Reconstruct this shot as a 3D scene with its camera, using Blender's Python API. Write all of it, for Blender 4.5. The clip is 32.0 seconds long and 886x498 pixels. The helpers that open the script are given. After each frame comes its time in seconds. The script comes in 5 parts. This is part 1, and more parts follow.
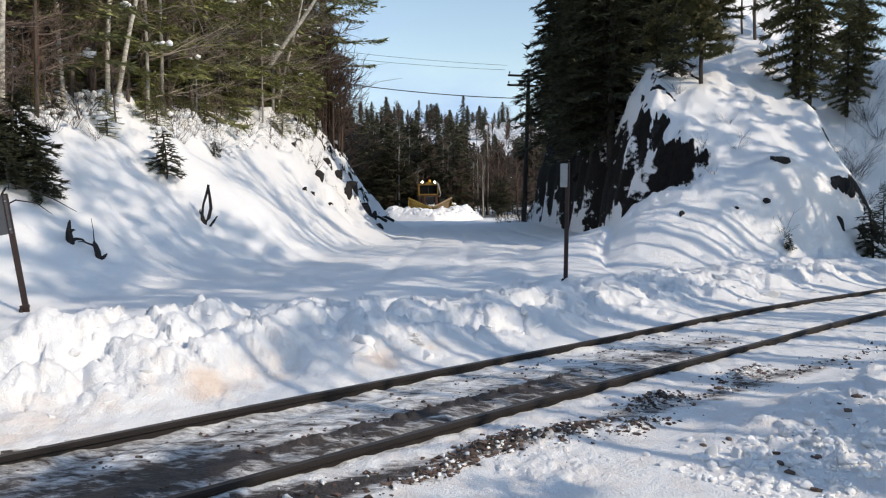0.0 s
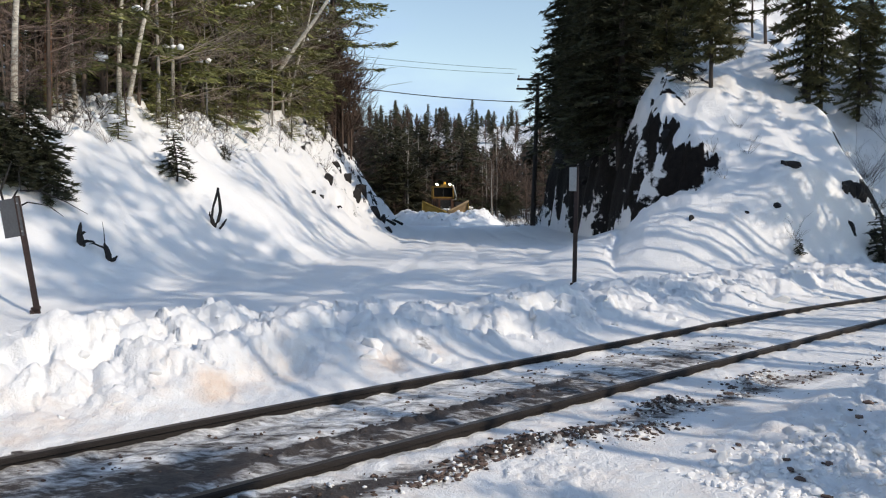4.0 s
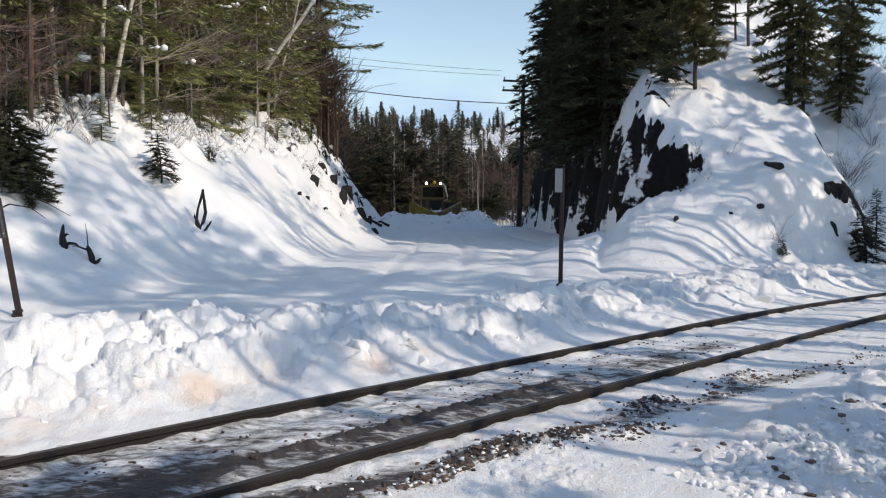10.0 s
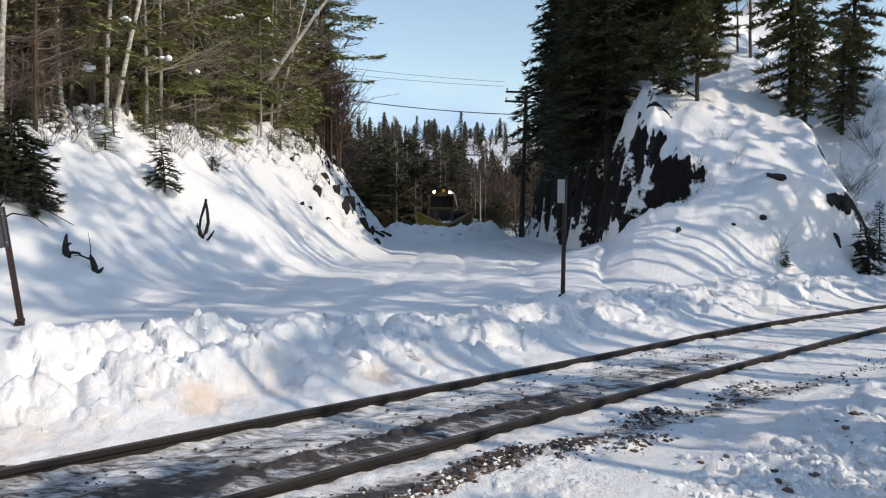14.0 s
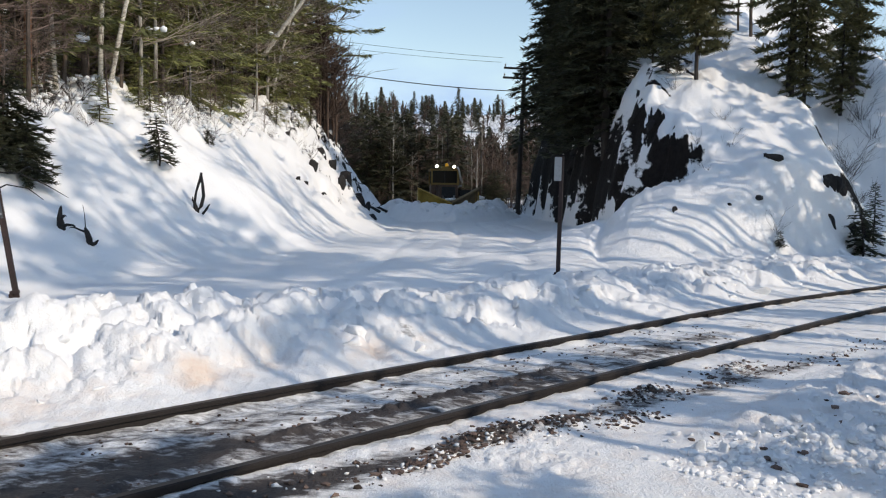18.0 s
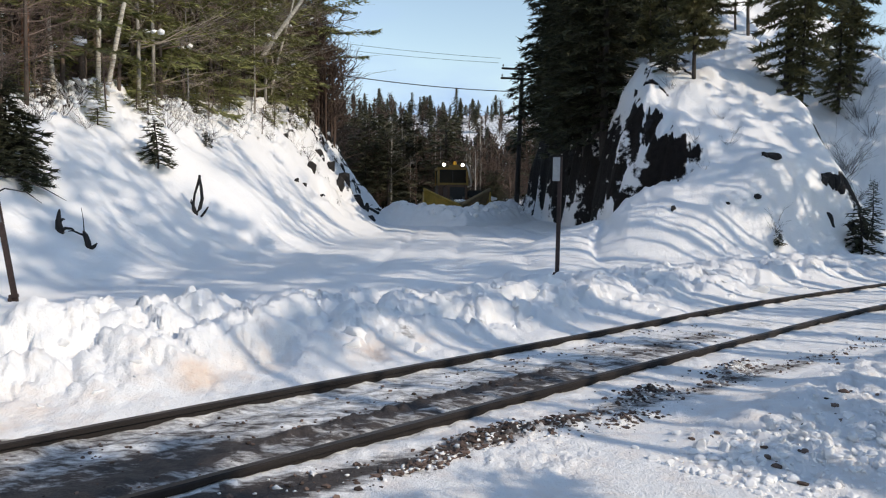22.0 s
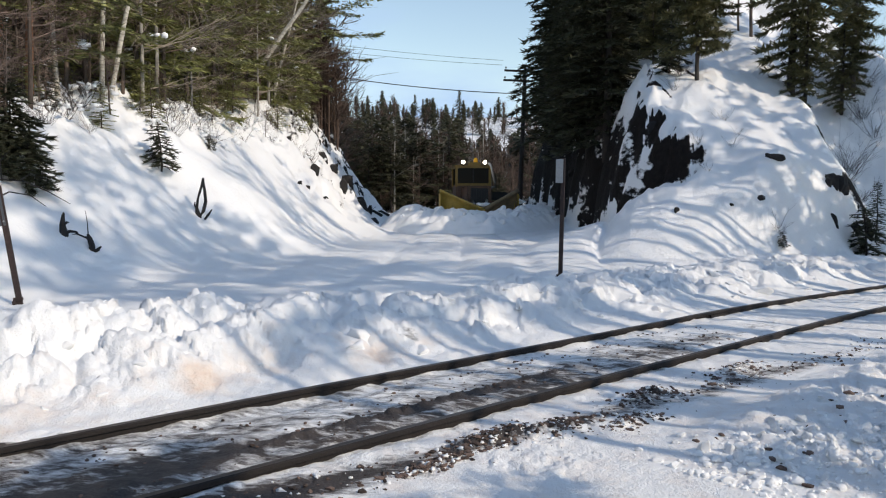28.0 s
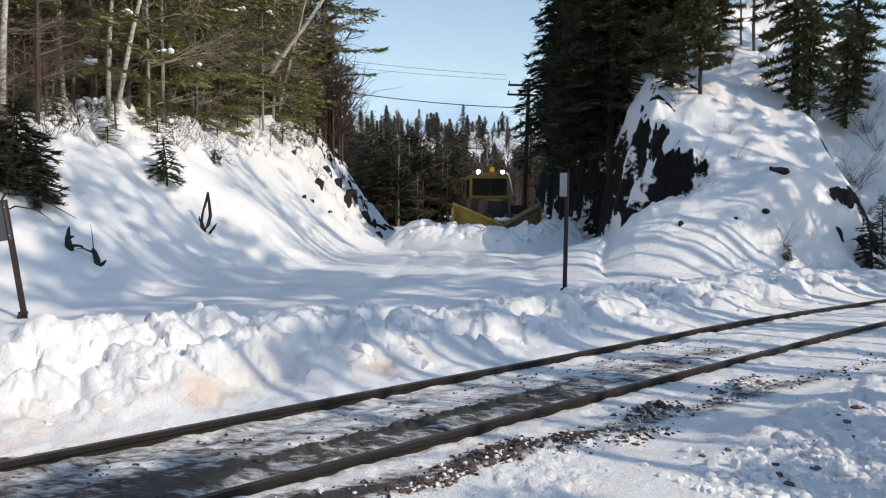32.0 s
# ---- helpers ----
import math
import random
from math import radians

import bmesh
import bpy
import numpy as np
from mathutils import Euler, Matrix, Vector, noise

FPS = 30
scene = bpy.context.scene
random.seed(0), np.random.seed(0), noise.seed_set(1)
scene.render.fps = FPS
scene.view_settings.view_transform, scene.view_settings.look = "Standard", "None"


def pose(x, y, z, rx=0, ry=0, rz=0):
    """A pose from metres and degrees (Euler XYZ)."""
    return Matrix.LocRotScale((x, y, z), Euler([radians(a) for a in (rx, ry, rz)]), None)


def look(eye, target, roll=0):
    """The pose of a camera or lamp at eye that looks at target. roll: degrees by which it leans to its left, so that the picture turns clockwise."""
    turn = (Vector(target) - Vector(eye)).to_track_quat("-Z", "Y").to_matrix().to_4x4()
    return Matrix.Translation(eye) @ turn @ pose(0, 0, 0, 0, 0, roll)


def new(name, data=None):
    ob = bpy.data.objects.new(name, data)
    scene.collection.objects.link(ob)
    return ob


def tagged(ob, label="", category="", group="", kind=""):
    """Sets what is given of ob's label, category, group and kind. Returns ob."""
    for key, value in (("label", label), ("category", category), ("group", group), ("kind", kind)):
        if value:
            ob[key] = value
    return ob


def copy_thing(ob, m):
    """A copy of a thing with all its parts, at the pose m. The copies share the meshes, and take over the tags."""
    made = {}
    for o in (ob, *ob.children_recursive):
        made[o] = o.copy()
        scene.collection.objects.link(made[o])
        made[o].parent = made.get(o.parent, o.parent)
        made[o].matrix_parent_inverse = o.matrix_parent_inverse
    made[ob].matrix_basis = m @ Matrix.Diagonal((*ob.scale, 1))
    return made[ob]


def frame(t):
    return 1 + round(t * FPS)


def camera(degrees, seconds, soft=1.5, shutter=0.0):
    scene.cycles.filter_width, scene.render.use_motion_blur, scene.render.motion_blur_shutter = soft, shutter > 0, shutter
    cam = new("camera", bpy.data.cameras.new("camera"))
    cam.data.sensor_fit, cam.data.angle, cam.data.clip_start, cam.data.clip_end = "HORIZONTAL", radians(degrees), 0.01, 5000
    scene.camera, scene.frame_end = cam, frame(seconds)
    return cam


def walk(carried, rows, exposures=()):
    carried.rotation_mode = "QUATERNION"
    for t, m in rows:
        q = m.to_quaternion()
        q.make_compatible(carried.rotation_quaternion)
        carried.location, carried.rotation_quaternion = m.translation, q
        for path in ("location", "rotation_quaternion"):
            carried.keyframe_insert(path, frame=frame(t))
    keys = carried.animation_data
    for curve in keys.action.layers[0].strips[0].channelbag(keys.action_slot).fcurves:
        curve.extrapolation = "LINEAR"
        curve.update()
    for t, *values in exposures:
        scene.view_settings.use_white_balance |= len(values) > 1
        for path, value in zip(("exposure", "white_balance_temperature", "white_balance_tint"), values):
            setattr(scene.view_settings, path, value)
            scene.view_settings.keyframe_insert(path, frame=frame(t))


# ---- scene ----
# Handheld camera at eye height beside the track: seconds, turn, tilt down, lean.
cam = camera(64.2, 32.0, soft=1.15)
EYE = (0.0, 0.0, 1.6)
TURNS = [
    (0, 0.067, 3.042, -0.326), (0.5, 0.350, 3.677, -0.370), (1, 0.585, 3.894, -0.398), (1.5, 0.663, 3.667, -0.451),
    (2, 0.613, 3.142, -0.497), (2.5, 0.513, 2.624, -0.450), (3, 0.439, 2.401, -0.379), (3.5, 0.546, 2.540, -0.264),
    (5.5, 1.297, 3.132, -0.066), (6, 1.123, 3.116, -0.114), (6.5, 0.773, 3.176, -0.218), (7, 0.392, 3.300, -0.325),
    (7.5, 0.056, 3.327, -0.459), (8, -0.171, 3.263, -0.481), (8.5, -0.252, 3.138, -0.379), (9, -0.233, 3.017, -0.301),
    (9.5, -0.233, 2.891, -0.276), (10, -0.343, 2.650, -0.240), (10.5, -0.478, 2.272, -0.291), (11, -0.631, 1.869, -0.304),
    (11.5, -0.690, 1.547, -0.254), (12, -0.637, 1.324, -0.167), (12.5, -0.511, 1.260, -0.106), (13, -0.338, 1.268, -0.072),
    (13.5, -0.215, 1.465, -0.077), (14, -0.159, 1.810, -0.067), (14.5, -0.166, 2.236, -0.100), (16.5, -0.094, 3.087, 0.327),
    (17, -0.130, 3.191, 0.470), (17.5, -0.318, 3.450, 0.573), (18, -0.508, 3.704, 0.608), (18.5, -0.695, 3.967, 0.613),
    (19, -0.809, 4.031, 0.620), (19.5, -0.824, 4.018, 0.660), (20, -0.822, 3.939, 0.669), (20.5, -0.758, 3.897, 0.601),
    (21, -0.695, 3.845, 0.490), (21.5, -0.648, 3.753, 0.355), (22, -0.589, 3.632, 0.220), (22.5, -0.525, 3.562, 0.122),
    (23, -0.484, 3.603, 0.151), (23.5, -0.468, 3.734, 0.165), (24, -0.368, 3.969, 0.265), (24.5, -0.182, 4.207, 0.346),
    (25, 0.031, 4.320, 0.440), (25.5, 0.184, 4.225, 0.464), (27.5, -0.351, 3.363, 0.098), (28, -0.327, 3.457, 0.065),
    (28.5, -0.173, 3.628, 0.070), (29, 0.053, 3.851, 0.060), (29.5, 0.243, 4.016, 0.080), (30, 0.366, 4.058, -0.029),
    (30.5, 0.411, 3.806, -0.059), (31, 0.308, 3.322, -0.048), (31.5, 0.151, 2.730, -0.120), (32, 0.003, 2.341, 0.003),
]
walk(cam, [(t, pose(*EYE, 90 - down, 0, turn) @ pose(0, 0, 0, 0, 0, lean)) for t, turn, down, lean in TURNS])

# ---- light ----
SUN_TO = Vector((0.868, -0.497, 0.68)).normalized()
sun_data = bpy.data.lights.new("sun", "SUN")
sun_data.energy, sun_data.angle, sun_data.color = 2.3, radians(0.5), (1.0, 0.93, 0.82)
sun = new("sun", sun_data)
sun.matrix_basis = look(SUN_TO * 60, (0, 0, 0))
world = bpy.data.worlds.new("sky")
scene.world = world
world.use_nodes = True
wt = world.node_tree
sky = wt.nodes.new("ShaderNodeTexSky")
sky.sky_type, sky.sun_disc = "NISHITA", False
sky.sun_elevation = math.asin(SUN_TO.z)
sky.sun_rotation = math.atan2(SUN_TO.x, SUN_TO.y)
sky.air_density, sky.dust_density, sky.ozone_density = 1.3, 0.2, 2.2
coord = wt.nodes.new("ShaderNodeTexCoord")
spread = wt.nodes.new("ShaderNodeMapping")
spread.inputs["Scale"].default_value = (2.0, 2.0, 7.0)
cloud = wt.nodes.new("ShaderNodeTexNoise")
cloud.inputs["Scale"].default_value, cloud.inputs["Detail"].default_value = 1.6, 6
ramp = wt.nodes.new("ShaderNodeValToRGB")
ramp.color_ramp.elements[0].position, ramp.color_ramp.elements[1].position = 0.54, 0.86
blend = wt.nodes.new("ShaderNodeMixRGB")
blend.inputs[2].default_value = (2.3, 3.5, 5.5, 1)
level = wt.nodes.new("ShaderNodeSeparateXYZ")
low_sky = wt.nodes.new("ShaderNodeMapRange")
low_sky.inputs["From Min"].default_value, low_sky.inputs["From Max"].default_value = 0.10, 0.30
low_sky.inputs["To Min"].default_value, low_sky.inputs["To Max"].default_value = 0.19, -0.10
heavier = wt.nodes.new("ShaderNodeMath")
wt.links.new(coord.outputs["Generated"], level.inputs[0])
wt.links.new(level.outputs["Z"], low_sky.inputs["Value"])
wt.links.new(low_sky.outputs[0], heavier.inputs[1])
wt.links.new(coord.outputs["Generated"], spread.inputs["Vector"])
wt.links.new(spread.outputs["Vector"], cloud.inputs["Vector"])
wt.links.new(cloud.outputs["Fac"], heavier.inputs[0])
wt.links.new(heavier.outputs[0], ramp.inputs["Fac"])
wt.links.new(ramp.outputs["Color"], blend.inputs[0])
wt.links.new(sky.outputs["Color"], blend.inputs[1])
back = wt.nodes["Background"]
back.inputs["Strength"].default_value = 0.15
wt.links.new(blend.outputs["Color"], back.inputs["Color"])
scene.view_settings.exposure = 0.34
scene.view_settings.use_white_balance = True
scene.view_settings.white_balance_temperature = 7300
scene.view_settings.white_balance_tint = 12


# ---- materials ----
def material(name, colour, rough=0.7, metal=0.0, vary=0.25, scale=6.0, bump=0.2, fine=40.0, island=0.0, per_object=0.0, emit=None, stretch=(1, 1, 1)):
    m = bpy.data.materials.new(name)
    m.use_nodes = True
    t = m.node_tree
    b = t.nodes["Principled BSDF"]
    b.inputs["Roughness"].default_value, b.inputs["Metallic"].default_value = rough, metal
    tc = t.nodes.new("ShaderNodeTexCoord")
    mp = t.nodes.new("ShaderNodeMapping")
    mp.inputs["Scale"].default_value = stretch
    t.links.new(tc.outputs["Object"], mp.inputs["Vector"])
    big, small = t.nodes.new("ShaderNodeTexNoise"), t.nodes.new("ShaderNodeTexNoise")
    big.inputs["Scale"].default_value, big.inputs["Detail"].default_value = scale, 4
    small.inputs["Scale"].default_value, small.inputs["Detail"].default_value = fine, 3
    for nz in (big, small):
        t.links.new(mp.outputs["Vector"], nz.inputs["Vector"])
    total = t.nodes.new("ShaderNodeMath")
    total.operation = "ADD"
    t.links.new(big.outputs["Fac"], total.inputs[0])
    t.links.new(small.outputs["Fac"], total.inputs[1])
    fac = total.outputs[0]
    for on, kind, out in ((island, "ShaderNodeNewGeometry", "Random Per Island"), (per_object, "ShaderNodeObjectInfo", "Random")):
        if on:
            src, mul, add = t.nodes.new(kind), t.nodes.new("ShaderNodeMath"), t.nodes.new("ShaderNodeMath")
            mul.operation, add.operation = "MULTIPLY_ADD", "ADD"
            mul.inputs[1].default_value, mul.inputs[2].default_value = 2 * on, -on
            t.links.new(src.outputs[out], mul.inputs[0])
            t.links.new(mul.outputs[0], add.inputs[0])
            t.links.new(fac, add.inputs[1])
            fac = add.outputs[0]
    ranged = t.nodes.new("ShaderNodeMapRange")
    ranged.inputs["From Min"].default_value, ranged.inputs["From Max"].default_value = 0.55, 1.45
    ranged.inputs["To Min"].default_value, ranged.inputs["To Max"].default_value = 1 - vary, 1 + vary
    t.links.new(fac, ranged.inputs["Value"])
    tint = t.nodes.new("ShaderNodeVectorMath")
    tint.operation = "SCALE"
    tint.inputs[0].default_value = colour
    t.links.new(ranged.outputs[0], tint.inputs["Scale"])
    t.links.new(tint.outputs[0], b.inputs["Base Color"])
    if bump:
        bp = t.nodes.new("ShaderNodeBump")
        bp.inputs["Strength"].default_value, bp.inputs["Distance"].default_value = bump, 0.02
        t.links.new(total.outputs[0], bp.inputs["Height"])
        t.links.new(bp.outputs["Normal"], b.inputs["Normal"])
    if emit:
        b.inputs["Emission Color"].default_value, b.inputs["Emission Strength"].default_value = (*colour, 1), emit
    return m


def snow_ground_material():
    """Snow with rock, dirt and sand mixed in by what the ground is at each place; the dirt share also holds some shade.
    """
    m = bpy.data.materials.new("snow_ground")
    m.use_nodes = True
    t = m.node_tree
    b = t.nodes["Principled BSDF"]
    tc = t.nodes.new("ShaderNodeTexCoord")

    def grain(scale, detail=5, rough=0.55, stretch=None, turn=-40.5):
        n = t.nodes.new("ShaderNodeTexNoise")
        n.inputs["Scale"].default_value, n.inputs["Detail"].default_value, n.inputs["Roughness"].default_value = scale, detail, rough
        if stretch:
            mp = t.nodes.new("ShaderNodeMapping")
            mp.inputs["Rotation"].default_value, mp.inputs["Scale"].default_value = (0, 0, radians(turn)), stretch
            t.links.new(tc.outputs["Object"], mp.inputs["Vector"])
            t.links.new(mp.outputs["Vector"], n.inputs["Vector"])
        else:
            t.links.new(tc.outputs["Object"], n.inputs["Vector"])
        return n.outputs["Fac"]

    def mask(name, noise_fac, soft):
        at = t.nodes.new("ShaderNodeAttribute")
        at.attribute_name = name
        add = t.nodes.new("ShaderNodeMath")
        add.operation = "ADD"
        t.links.new(at.outputs["Fac"], add.inputs[0])
        t.links.new(noise_fac, add.inputs[1])
        r = t.nodes.new("ShaderNodeMapRange")
        r.inputs["From Min"].default_value, r.inputs["From Max"].default_value = 1.0 - soft, 1.0 + soft
        t.links.new(add.outputs[0], r.inputs["Value"])
        return r.outputs[0]

    def mix(fac, a, c):
        n = t.nodes.new("ShaderNodeMixRGB")
        t.links.new(fac, n.inputs[0])
        for i, v in ((1, a), (2, c)):
            if isinstance(v, tuple):
                n.inputs[i].default_value = (*v, 1)
            else:
                t.links.new(v, n.inputs[i])
        return n.outputs[0]

    snow = mix(grain(1.3), (0.82, 0.825, 0.84), (0.91, 0.91, 0.912))
    rock = mix(grain(5, 6, 0.7), (0.006, 0.005, 0.005), (0.032, 0.027, 0.025))
    dirt = mix(grain(30, 5, 0.7), (0.018, 0.015, 0.015), (0.105, 0.088, 0.082))
    sand = mix(grain(14), (0.76, 0.57, 0.46), (0.84, 0.77, 0.71))
    c = mix(mask("sand", grain(4), 0.30), snow, sand)
    c = mix(mask("dirt", grain(8, 9, 0.72, (0.55, 1.4, 1)), 0.12), c, dirt)
    rock_mask = mask("rock", grain(1.9, 8, 0.62, (1, 0.38, 1), 8), 0.035)
    c = mix(rock_mask, c, rock)
    t.links.new(c, b.inputs["Base Color"])
    b.inputs["Roughness"].default_value = 0.62
    gloss = t.nodes.new("ShaderNodeMapRange")
    gloss.inputs["To Min"].default_value, gloss.inputs["To Max"].default_value = 0.3, 0.02
    t.links.new(rock_mask, gloss.inputs["Value"])
    t.links.new(gloss.outputs[0], b.inputs["Specular IOR Level"])
    low, high = grain(9, 5, 0.6), grain(55, 4, 0.6)
    add = t.nodes.new("ShaderNodeMath")
    add.operation = "MULTIPLY_ADD"
    add.inputs[1].default_value = 0.42
    t.links.new(high, add.inputs[0])
    t.links.new(low, add.inputs[2])
    bp = t.nodes.new("ShaderNodeBump")
    bp.inputs["Strength"].default_value, bp.inputs["Distance"].default_value = 0.5, 0.08
    t.links.new(add.outputs[0], bp.inputs["Height"])
    t.links.new(bp.outputs["Normal"], b.inputs["Normal"])
    return m


M_GROUND = snow_ground_material()
M_SNOW = material("snow", (0.87, 0.872, 0.88), 0.6, vary=0.06, scale=3, bump=0.4, fine=30)
M_ROCK = material("dark_rock", (0.013, 0.011, 0.011), 0.85, vary=0.6, scale=3, bump=0.8, fine=20)
M_GRAVEL = material("gravel", (0.105, 0.072, 0.060), 0.9, vary=0.6, scale=5, bump=0.3, island=0.5)
M_RAIL = material("rail_steel", (0.013, 0.009, 0.008), 0.75, 0.15, vary=0.5, scale=3, bump=0.25, fine=60)
M_RAILTOP = material("rail_running_surface", (0.060, 0.048, 0.042), 0.5, 0.4, vary=0.4, scale=4, bump=0.1, fine=50)
M_BARK = material("grey_brown_bark", (0.10, 0.075, 0.06), 0.9, vary=0.5, scale=4, bump=0.6, fine=25, per_object=0.3, stretch=(1, 1, 0.25))
M_TWIG = material("twig_bark", (0.21, 0.15, 0.122), 0.9, vary=0.4, scale=3, bump=0, per_object=0.4)
M_PALETWIG = material("grey_twigs", (0.27, 0.225, 0.18), 0.9, vary=0.4, scale=3, bump=0, per_object=0.4)
M_DARKBARK = material("dark_bark", (0.045, 0.036, 0.031), 0.95, vary=0.4, scale=4, bump=0.5, fine=20, stretch=(1, 1, 0.3))
M_SHRUB = material("brush_bark", (0.060, 0.044, 0.038), 0.9, vary=0.4, scale=3, bump=0, per_object=0.4)
M_PINEBARK = material("red_brown_bark", (0.15, 0.09, 0.065), 0.9, vary=0.45, scale=4, bump=0.6, fine=20, stretch=(1, 1, 0.3))
M_REDBARK = material("orange_red_bark", (0.27, 0.12, 0.06), 0.9, vary=0.5, scale=3, bump=0.5, fine=18, stretch=(1, 1, 0.3))
M_BIRCH = material("birch_bark", (0.46, 0.43, 0.37), 0.8, vary=0.8, scale=2.5, bump=0.2, fine=9, stretch=(1, 1, 3))
M_NEEDLE = material("green_needles", (0.215, 0.218, 0.076), 0.65, vary=0.45, scale=0.8, bump=0, fine=9, island=0.45, per_object=0.25)
M_OLIVENEEDLE = material("olive_needles", (0.095, 0.090, 0.036), 0.7, vary=0.5, scale=0.8, bump=0, fine=9, island=0.5, per_object=0.2)
M_DARKNEEDLE = material("dark_needles", (0.046, 0.049, 0.024), 0.75, vary=0.45, scale=0.8, bump=0, fine=9, island=0.45, per_object=0.2)
M_FARTWIG = material("far_twigs", (0.092, 0.060, 0.045), 0.9, vary=0.5, scale=0.3, bump=0, fine=4, island=0.4)
M_DULLNEEDLE = material("dull_needles", (0.042, 0.041, 0.019), 0.75, vary=0.5, scale=0.5, bump=0, fine=6, island=0.5, per_object=0.5)
M_POLE = material("weathered_pole_wood", (0.045, 0.036, 0.031), 0.9, vary=0.4, scale=3, bump=0.4, fine=20, stretch=(1, 1, 0.1))
M_WIRE = material("wire", (0.05, 0.05, 0.055), 0.6, 0.4, vary=0.1, bump=0)
M_CERAMIC = material("brown_ceramic", (0.10, 0.06, 0.045), 0.3, vary=0.2, bump=0)
M_RUST = material("rusted_steel_post", (0.042, 0.026, 0.023), 0.85, 0.0, vary=0.45, scale=6, bump=0.3)
M_ZINC = material("galvanised_sheet", (0.30, 0.31, 0.32), 0.5, 0.3, vary=0.2, scale=5, bump=0.05)
M_SIGNBACK = material("dark_sign_back", (0.10, 0.105, 0.115), 0.6, 0.3, vary=0.25, scale=4, bump=0.05)
# yellow and orange of cab and hull: shade on the machine darkens both base colours
M_SHADEDYELLOW = material("shaded_yellow_paint", (0.24, 0.14, 0.022), 0.45, vary=0.25, scale=3, bump=0.1, fine=25)
M_SHADEDORANGE = material("shaded_orange_paint", (0.085, 0.038, 0.018), 0.5, vary=0.35, scale=3, bump=0.1, fine=25)
M_BLADE = material("worn_yellow_blade", (0.37, 0.245, 0.05), 0.45, 0.15, vary=0.45, scale=2.2, bump=0.2, fine=16)
M_BLADEDIRT = material("dirt_caked_blade", (0.22, 0.155, 0.085), 0.75, vary=0.5, scale=2.5, bump=0.4, fine=14)
M_GREYBARK = material("pale_grey_bark", (0.30, 0.28, 0.25), 0.9, vary=0.4, scale=3, bump=0.3, fine=12, stretch=(1, 1, 0.4))
M_BLACK = material("black_steel", (0.012, 0.012, 0.012), 0.6, 0.1, vary=0.3, scale=4, bump=0.15)
M_CHROME = material("bright_pipe", (0.62, 0.60, 0.56), 0.3, 0.9, vary=0.15, bump=0.05)
M_LAMP = material("lit_lamp", (1.0, 0.93, 0.78), 0.2, vary=0.0, bump=0, emit=9.0)
M_BEACON = material("amber_beacon", (0.85, 0.42, 0.03), 0.25, vary=0.1, bump=0, emit=0.15)
M_CABGLASS = material("dark_cab_glass", (0.004, 0.0045, 0.005), 0.12, vary=0.1, bump=0)
M_CABGLASS.node_tree.nodes["Principled BSDF"].inputs["Specular IOR Level"].default_value = 0.1


# ---- geometry helpers ----
def mesh_from(name, verts, faces, mats=(), smooth=True, index=None):
    """A mesh from arrays; faces is a list of (n, 3) and (n, 4) arrays."""
    me = bpy.data.meshes.new(name)
    verts = np.asarray(verts, np.float32)
    faces = [np.asarray(f, np.int32) for f in faces if len(f)]
    me.vertices.add(len(verts))
    me.vertices.foreach_set("co", verts.ravel())
    loops = np.concatenate([f.ravel() for f in faces])
    sizes = np.concatenate([np.full(len(f), f.shape[1], np.int32) for f in faces])
    me.loops.add(len(loops))
    me.loops.foreach_set("vertex_index", loops)
    me.polygons.add(len(sizes))
    me.polygons.foreach_set("loop_start", np.concatenate([[0], np.cumsum(sizes)[:-1]]).astype(np.int32))
    me.polygons.foreach_set("use_smooth", np.full(len(sizes), smooth))
    for m in mats:
        me.materials.append(m)
    if index is not None:
        me.polygons.foreach_set("material_index", np.asarray(index, np.int32))
    me.update(calc_edges=True)
    return me


class Soup:
    """Gathers tubes, sprays and lumps into one mesh."""

    def __init__(self):
        self.v, self.q, self.t, self.n = [], [], [], 0

    def add(self, v, quads=(), tris=()):
        v = np.asarray(v, float).reshape(-1, 3)
        if len(quads):
            self.q.append(np.asarray(quads) + self.n)
        if len(tris):
            self.t.append(np.asarray(tris) + self.n)
        self.v.append(v)
        self.n += len(v)

    def tube(self, path, radii, sides=5, cap=True):
        path, radii = np.asarray(path, float), np.asarray(radii, float)
        d = np.gradient(path, axis=0)
        d /= np.linalg.norm(d, axis=1)[:, None] + 1e-9
        ref = np.where(np.abs(d[:, 2:3]) < 0.9, [[0, 0, 1.0]], [[1.0, 0, 0]])
        a = np.cross(d, ref)
        a /= np.linalg.norm(a, axis=1)[:, None] + 1e-9
        b = np.cross(d, a)
        ang = np.linspace(0, 2 * np.pi, sides, endpoint=False)
        ring = path[:, None] + radii[:, None, None] * (a[:, None] * np.cos(ang)[None, :, None] + b[:, None] * np.sin(ang)[None, :, None])
        n, k = len(path), np.arange(sides)
        k2 = (k + 1) % sides
        quads = np.concatenate([np.stack([i * sides + k, i * sides + k2, (i + 1) * sides + k2, (i + 1) * sides + k], 1) for i in range(n - 1)])
        v = np.concatenate([ring.reshape(-1, 3), path[-1:], path[:1]])
        tris = []
        if cap:
            e, s = n * sides, n * sides + 1
            tris = np.concatenate([np.stack([(n - 1) * sides + k, (n - 1) * sides + k2, np.full(sides, e)], 1), np.stack([k2, k, np.full(sides, s)], 1)])
        self.add(v, quads, tris)

    def mesh(self, name, mat, smooth=True):
        return mesh_from(name, np.concatenate(self.v), [np.concatenate(x) for x in (self.q, self.t) if x], [mat], smooth)


